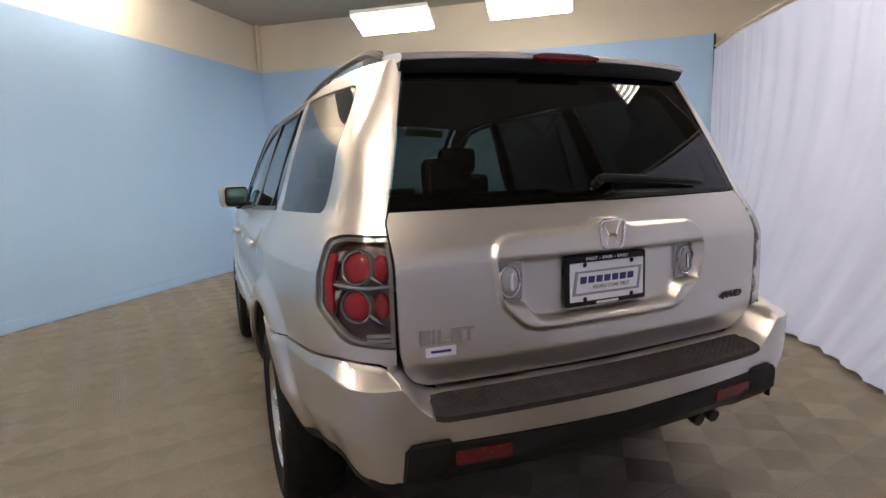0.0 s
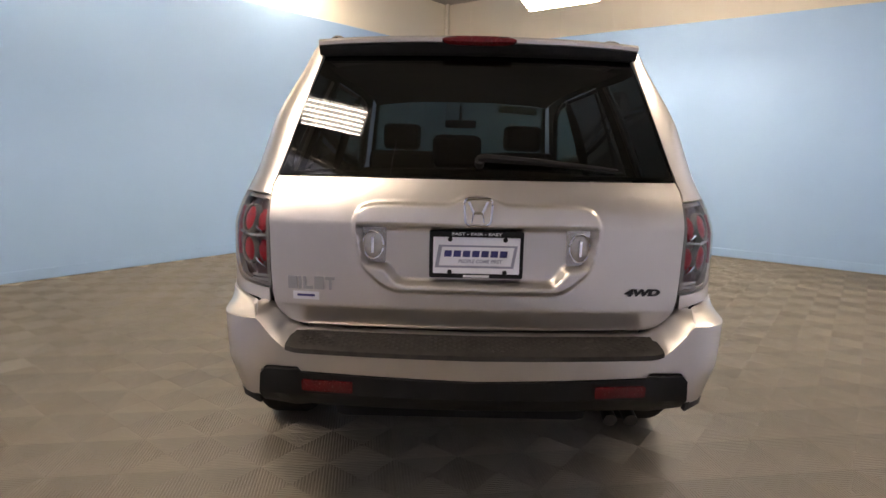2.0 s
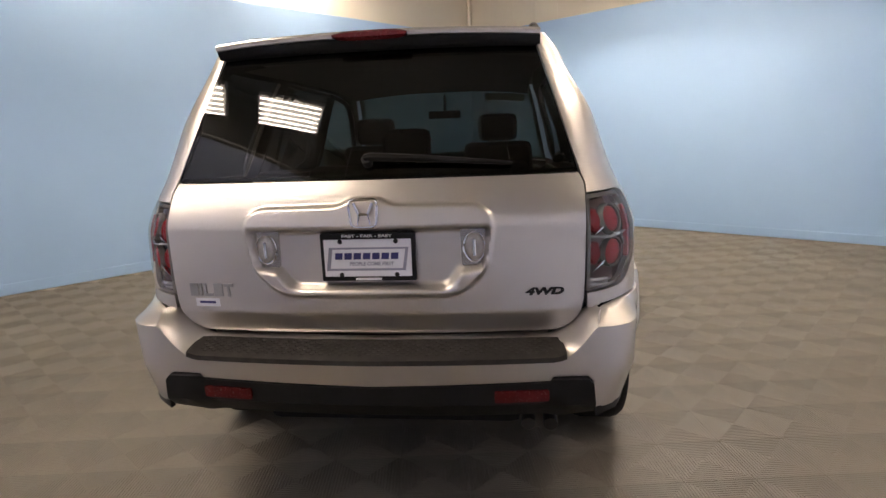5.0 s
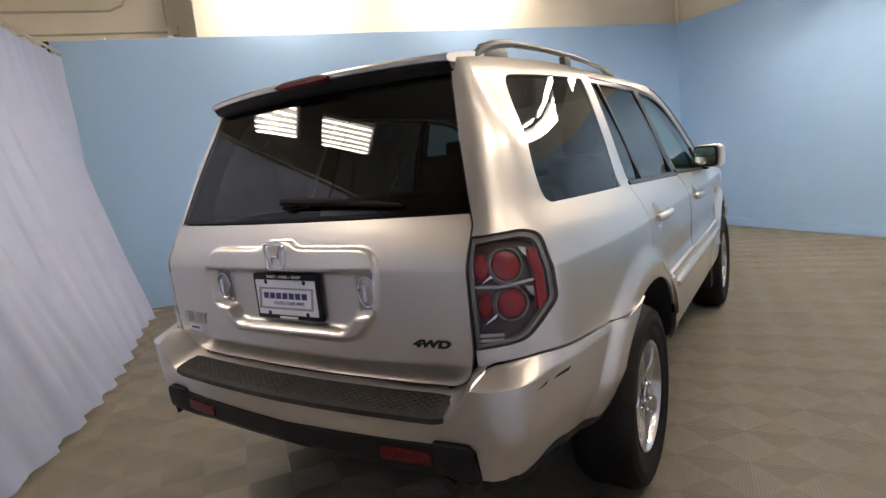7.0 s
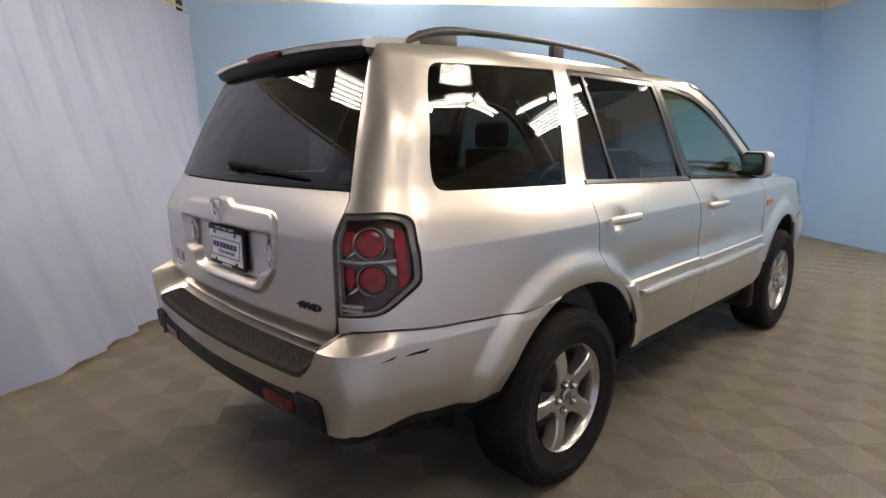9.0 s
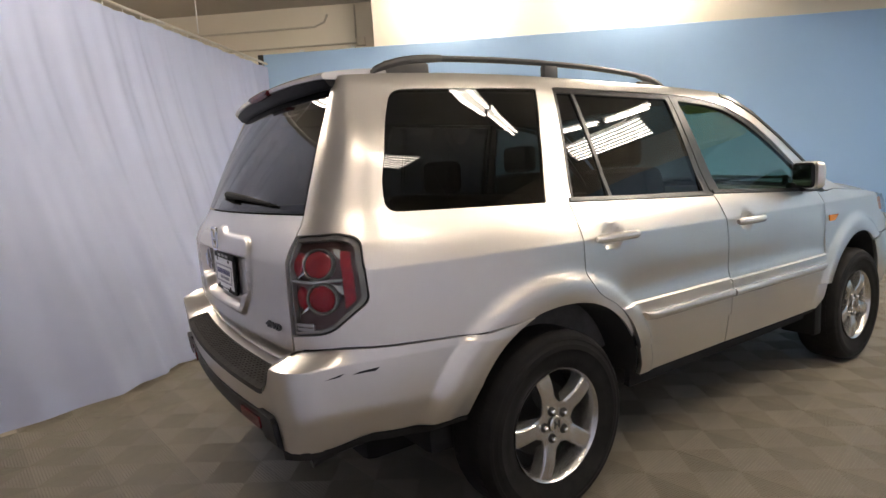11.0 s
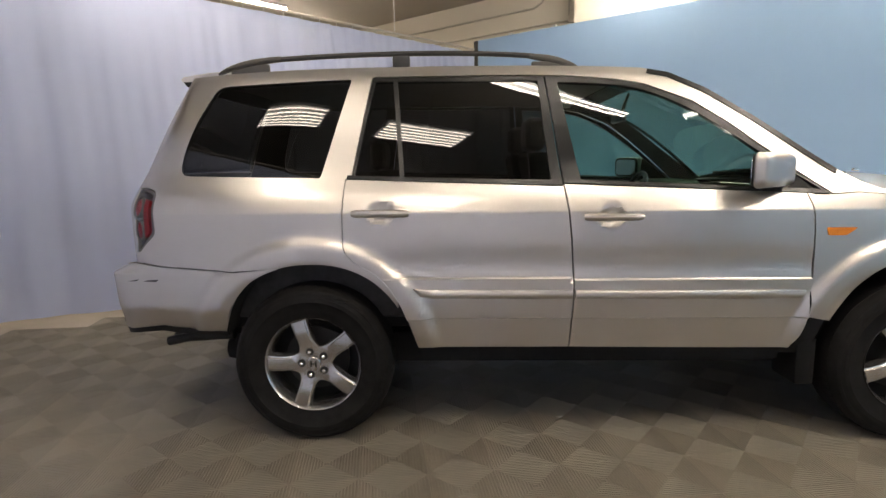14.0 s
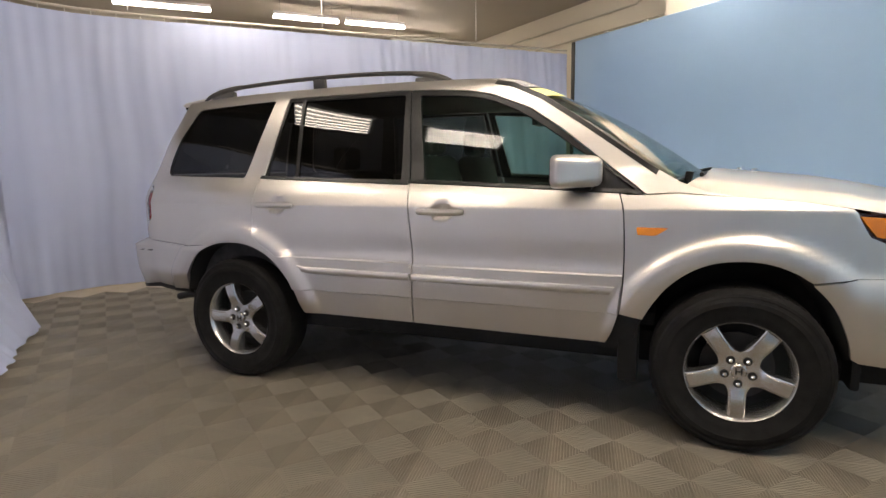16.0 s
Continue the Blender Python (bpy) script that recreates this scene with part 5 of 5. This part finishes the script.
# front end: lamps, bumper, grille
for sg in (1, -1):
    hl = Y([(3.09, 1.052), (3.13, 0.955), (3.19, 0.918)]) + [(4.95, 0.90), (5.30, 0.90), (5.36, 1.0), (5.0, 1.045)]
    h_ = sheet_part("headlamp", hl, sg, M["lampdark"], car, 0.05, 0.04, -0.03, None, "clear headlamp with amber indicator")
    sheet_part("indicator", Y([(3.10, 1.035), (3.145, 0.955), (3.24, 0.935), (3.24, 1.03)]), sg, M["amber"], h_, 0.05, 0.02, -0.014)
    sheet_part("cover_lens", hl, sg, M["clear"], h_, 0.05, 0.003, 0.0)
fb_half = Y([p for p in F_ARCH if p[0] > 2.96 and p[1] > 0.45][::-1] + [(2.948, 0.760), (3.10, 0.785), (3.27, 0.795), (3.31, 0.86), (3.20, 0.912)]) + [(4.95, 0.893), (5.30, 0.893), (5.38, 0.88), (5.42, 0.72), (5.9, 0.72)]
fb_low = [(5.9, 0.40), (5.3, 0.38), (4.95, 0.40), (4.72, 0.44)]
for sg in (1, -1):
    sheet_part("front_bumper", fb_half + fb_low, sg, P, car, 0.05, 0.02, 0.01, None, "silver front bumper")
    sheet_part("grille", [(5.385, 0.885), (5.425, 0.725), (5.9, 0.725), (5.9, 0.97), (5.37, 0.985)], sg, M["black"], car, 0.06, 0.03, -0.01)

# underside
part("underbody", box_bm((-0.74, -0.45, 0.29), (0.74, 3.40, 0.46), 0.05, 2), M["liner"], car)
part("fuel_tank", box_bm((-0.55, -0.6, 0.22), (0.5, 0.9, 0.34), 0.05, 2), M["liner"], car)
for x in (0.512, 0.588):
    part("exhaust_tip", tube_bm([(x, -0.50, 0.400), (x, -0.74, 0.385), (x, -0.85, 0.362)], 0.025, 14), M["rail"], car, "dull exhaust tail pipe")
for sg in (1, -1):
    part("mud_flap", box_bm((sg * 0.82 - 0.10, 2.195, 0.25), (sg * 0.82 + 0.10, 2.285, 0.58), 0.02, 2), M["black"], car, "black front mud guard")
    part("arch_liner", box_bm((sg * 0.72 - 0.12, 3.12, 0.30), (sg * 0.72 + 0.14, 3.16, 0.50), 0.02, 2), M["black"], car)


# ---- wheels ----
def wheel(y, side, turned):
    w = new("wheel")
    w.parent = car
    tagged(w, "black tyre on a five-spoke alloy wheel")
    w.matrix_world = pose(side * 0.846, y, 0.364, 0, 0, 0 if side > 0 else 180)
    prof = [(0.222, -0.095), (0.245, -0.108), (0.300, -0.120), (0.345, -0.112), (0.360, -0.092), (0.366, -0.06), (0.367, 0.0), (0.366, 0.06), (0.360, 0.092), (0.345, 0.112), (0.334, 0.1165), (0.331, 0.1155), (0.318, 0.1185), (0.315, 0.1205), (0.296, 0.1215), (0.293, 0.1190), (0.262, 0.113), (0.240, 0.108), (0.222, 0.097)]
    part("tyre", lathe(prof, 64), M["rubber"], w, "black rubber tyre", 30)
    bm = bmesh.new()
    for row, x0 in ((0, 0.052), (1, 0.0), (2, -0.052)):
        for k in range(56):
            a = (k + 0.5 * (row % 2)) * math.tau / 56
            m = Matrix.Rotation(a, 4, "X") @ Matrix.Translation((x0, 0, 0.3645))
            box(bm, (-0.020, -0.013, -0.01), (0.020, 0.013, 0.0018), 0, 1, m)
    part("tread", bm, M["rubber"], w, "", 0)
    rim = lathe([(0.214, -0.09), (0.205, -0.06), (0.200, 0.03), (0.206, 0.075), (0.214, 0.098), (0.221, 0.106), (0.222, 0.097), (0.216, 0.085)], 64)
    r = part("rim", rim, M["alloy"], w, "bright alloy rim", 40)
    disc = lathe([(0.0, 0.005), (0.15, 0.005), (0.15, -0.01)], 40)
    part("brake_disc", disc, M["rail"], w)
    back = lathe([(0.0, -0.03), (0.205, -0.03)], 32)
    part("wheel_back", back, M["liner"], w)
    # five spokes that run together round the hub
    for k in range(5):
        a = k * math.tau / 5 + math.radians(turned)
        bm = bmesh.new()
        rows = []
        for rr in (0.026, 0.045, 0.058, 0.068, 0.078, 0.090, 0.104, 0.122, 0.145, 0.168, 0.188, 0.200, 0.209):
            t = (rr - 0.026) / 0.183
            hw = min(rr * math.tan(math.pi / 5), 0.0285 + 0.007 * t + 0.050 * math.exp(-(rr - 0.055) / 0.017))
            xo = 0.083 + 0.016 * soft(0.06, 0.15, rr) - 0.004 * soft(0.17, 0.21, rr)
            free = soft(0.070, 0.115, rr)
            rows.append([(xo - 0.050 * free - 0.004, -hw * (1 + 0.10 * free), rr), (xo - 0.007 * free, -hw, rr), (xo - 0.005 * free, -hw * 0.86, rr), (xo, -hw * 0.74, rr), (xo + 0.0015, 0, rr),
                         (xo, hw * 0.74, rr), (xo - 0.005 * free, hw * 0.86, rr), (xo - 0.007 * free, hw, rr), (xo - 0.050 * free - 0.004, hw * (1 + 0.10 * free), rr)])
        vr = [[bm.verts.new(p) for p in q] for q in rows]
        for r0, r1 in zip(vr, vr[1:]):
            for i in range(8):
                bm.faces.new((r0[i], r0[i + 1], r1[i + 1], r1[i]))
        bmesh.ops.rotate(bm, verts=bm.verts, cent=(0, 0, 0), matrix=Matrix.Rotation(a, 3, "X"))
        part("spoke", bm, M["alloy"], r, "", 25)
    cap = lathe([(0.0, 0.095), (0.028, 0.0945), (0.033, 0.090)], 28)
    part("centre_cap", cap, M["alloy"], r, "round centre cap")
    for sg in (-1, 1):
        part("cap_mark", box_bm((0.0945, sg * 0.011 - 0.003, -0.015), (0.0962, sg * 0.011 + 0.003, 0.015)), M["trim"], r, "", 0)
    part("cap_mark", box_bm((0.0945, -0.008, -0.0020), (0.0962, 0.008, 0.003)), M["trim"], r, "", 0)
    for k in range(5):
        a = -(k * math.tau / 5 + math.radians(turned))
        c = Vector((0.0845, 0.057 * math.sin(a), 0.057 * math.cos(a)))
        bm = lathe([(0.0, 0.0025), (0.0180, 0.0025), (0.0195, -0.001)], 16)
        bmesh.ops.translate(bm, verts=bm.verts, vec=c)
        part("nut_seat", bm, M["trim"], r, "", 0)
        bm = lathe([(0.0, 0.020), (0.005, 0.0195), (0.0092, 0.015), (0.0104, 0.0)], 12)
        bmesh.ops.translate(bm, verts=bm.verts, vec=c)
        part("wheel_nut", bm, M["chrome"], r, "chrome wheel nut")
    return w


for yw in (0.0, 2.70):
    for sd in (1, -1):
        wheel(yw, sd, 90 if yw < 1 else 180)


# ---- cabin ----
def seat(x, y, wide, z0, parent, rests):
    s = part("seat", box_bm((x - wide / 2, y, z0), (x + wide / 2, y + 0.50, z0 + 0.16), 0.05, 3), M["fabric"], parent, "grey cloth seat")
    b = bmesh.new()
    box(b, (x - wide / 2, y - 0.09, z0 + 0.10), (x + wide / 2, y + 0.06, z0 + 0.71), 0.055, 3)
    for v in b.verts:
        v.co.y -= 0.22 * (v.co.z - z0 - 0.1)
        v.co.x = x + (v.co.x - x) * (1 - 0.12 * max(0, (v.co.z - z0 - 0.35) / 0.3))
    part("backrest", b, M["fabric"], s)
    for hx in rests:
        h = bmesh.new()
        yb = y - 0.22 * 0.62
        box(h, (hx - 0.125, yb - 0.075, z0 + 0.715), (hx + 0.125, yb + 0.03, z0 + 0.885), 0.05, 3)
        part("headrest", h, M["fabric"], s)
        for k in (-0.05, 0.05):
            part("headrest_post", tube_bm([(hx + k, yb - 0.02, z0 + 0.64), (hx + k, yb - 0.02, z0 + 0.73)], 0.007, 6), M["steel"], s)


cabin = new("cabin")
cabin.parent = car
tagged(cabin, "dark grey cloth interior")
part("cabin_floor", box_bm((-0.80, -0.78, 0.50), (0.80, 2.35, 0.56)), M["liner"], cabin)
for sg in (-1, 1):
    part("door_card", box_bm((sg * 0.80 - 0.02, -0.60, 0.55), (sg * 0.80 + 0.02, 2.20, 1.12), 0.01, 1), M["fabric"], cabin)
seat(-0.40, 1.22, 0.50, 0.61, cabin, [-0.40])
seat(0.40, 1.22, 0.50, 0.61, cabin, [0.40])
seat(0.0, 0.36, 1.30, 0.52, cabin, [-0.05])
part("folded_seat", box_bm((-0.60, -0.62, 0.56), (0.60, 0.12, 0.80), 0.05, 3), M["fabric"], cabin, "grey cloth seat folded flat")
d = bmesh.new()
box(d, (-0.76, 1.95, 0.72), (0.76, 2.42, 1.10), 0.06, 3)
part("dashboard", d, M["dash"], cabin, "olive grey dashboard")
part("instrument_hood", box_bm((-0.60, 1.93, 1.05), (-0.18, 2.2, 1.15), 0.04, 3), M["dash"], cabin)
tor = [(-0.40 + 0.185 * math.cos(a), 1.83 + 0.07 * math.sin(a), 1.02 + 0.172 * math.sin(a)) for a in np.linspace(0, math.tau, 33)[:-1]]
sw = part("steering_wheel", tube_bm(tor, 0.016, 8, closed=True), M["trim"], cabin, "black steering wheel")
part("wheel_hub", box_bm((-0.48, 1.82, 0.96), (-0.32, 1.90, 1.07), 0.03, 2), M["trim"], sw)
part("interior_mirror", box_bm((-0.12, 1.60, 1.495), (0.12, 1.63, 1.555), 0.012, 2), M["trim"], cabin, "interior mirror")
part("mirror_stalk", tube_bm([(0, 1.63, 1.545), (0, 1.67, 1.66)], 0.01, 6), M["trim"], cabin)
part("centre_console", box_bm((-0.13, 1.1, 0.55), (0.13, 2.0, 0.86), 0.04, 2), M["dash"], cabin)


# ---- ribbed floor tiles ----
TILE = 0.28
TA = Vector((0.9905, 0.1374, 0))
TB = Vector((-0.1374, 0.9905, 0))
T0 = Vector((-1.254, -0.801, 0))


def tile_mesh():
    bm = bmesh.new()
    h = TILE / 2
    def ring(r, z):
        return [bm.verts.new((sx * r, sy * r, z)) for sx, sy in ((-1, -1), (1, -1), (1, 1), (-1, 1))]
    deep = -0.0016
    base = ring(h, deep)
    bm.faces.new(base)
    n = 11
    pitch = h / n
    for k in range(n):
        # the outermost rib is half as wide: it meets its neighbour on the next tile
        ro = h - 0.0003 if k == 0 else h - (k - 0.29) * pitch
        ri = max(0.003, h - (k + 0.29) * pitch)
        a, b, c, d_ = ring(ro, deep), ring(ro - (0.0002 if k == 0 else 0.0014), 0.0), ring(ri + 0.0014, 0.0), ring(ri, deep)
        for p, q in ((a, b), (b, c), (c, d_)):
            for i in range(4):
                bm.faces.new((p[i], p[(i + 1) % 4], q[(i + 1) % 4], q[i]))
    return mesh_from("floor_tile", bm, M["tile"], 0)


mat_floor = thing("floor_mat", "grey-brown ribbed plastic tile floor", "floor", kind="structure")
tile_me = tile_mesh()
spots = []
in_booth = inside_by([CORNER[:2], END_R[:2]] + right_line + [tuple((ROD_A + ROD_D * t)[:2]) for t in (5.5, 0)] + [END_L[:2]])
into_booth = Vector((0.692, 0.722, 0))
for i in range(-22, 30):
    for j in range(-18, 34):
        p = T0 + TA * (i * TILE) + TB * (j * TILE)
        if (p - ROD_A).dot(into_booth) < 0.34:
            continue
        if (p - CORNER).dot(IN_L) < -0.05 or (p - CORNER).dot(IN_R) < -0.05:
            continue
        if p.x > 5.2 or p.y < -3.9 or (p.x + 0.35 * -p.y) > 5.4:
            continue
        if in_booth(p.x, p.y) < -0.30:
            continue
        spots.append(p)
# the tiles along the walk are pieces of their own, the rest is one sheet
spots.sort(key=lambda p: min((p - Vector(c)).length for c in ((-1.9, -0.6, 0), (1.6, -0.2, 0), (2.0, 1.4, 0), (0.3, -1.8, 0))))
yaw_t = math.degrees(math.atan2(TA.y, TA.x))
for p in spots[:300]:
    o = new("floor_tile", tile_me)
    o.parent = mat_floor
    o.matrix_world = pose(p.x, p.y, 0, 0, 0, yaw_t)
base_v = np.array([v.co[:] for v in tile_me.vertices])
base_f = [tuple(f_.vertices) for f_ in tile_me.polygons]
c_, s_ = TA.x, TA.y
turn = np.array(((c_, -s_, 0), (s_, c_, 0), (0, 0, 1)))
allv, allf = [], []
for p in spots[300:]:
    o = len(allv) * len(base_v)
    allv.append(base_v @ turn.T + np.array(p[:]))
    allf.extend(tuple(o + k for k in f_) for f_ in base_f)
rest = bpy.data.meshes.new("far_tiles")
rest.from_pydata(np.concatenate(allv).tolist(), [], allf)
rest.materials.append(M["tile"])
ro = new("far_tiles", rest)
ro.parent = mat_floor
tagged(ro, kind="stuff")
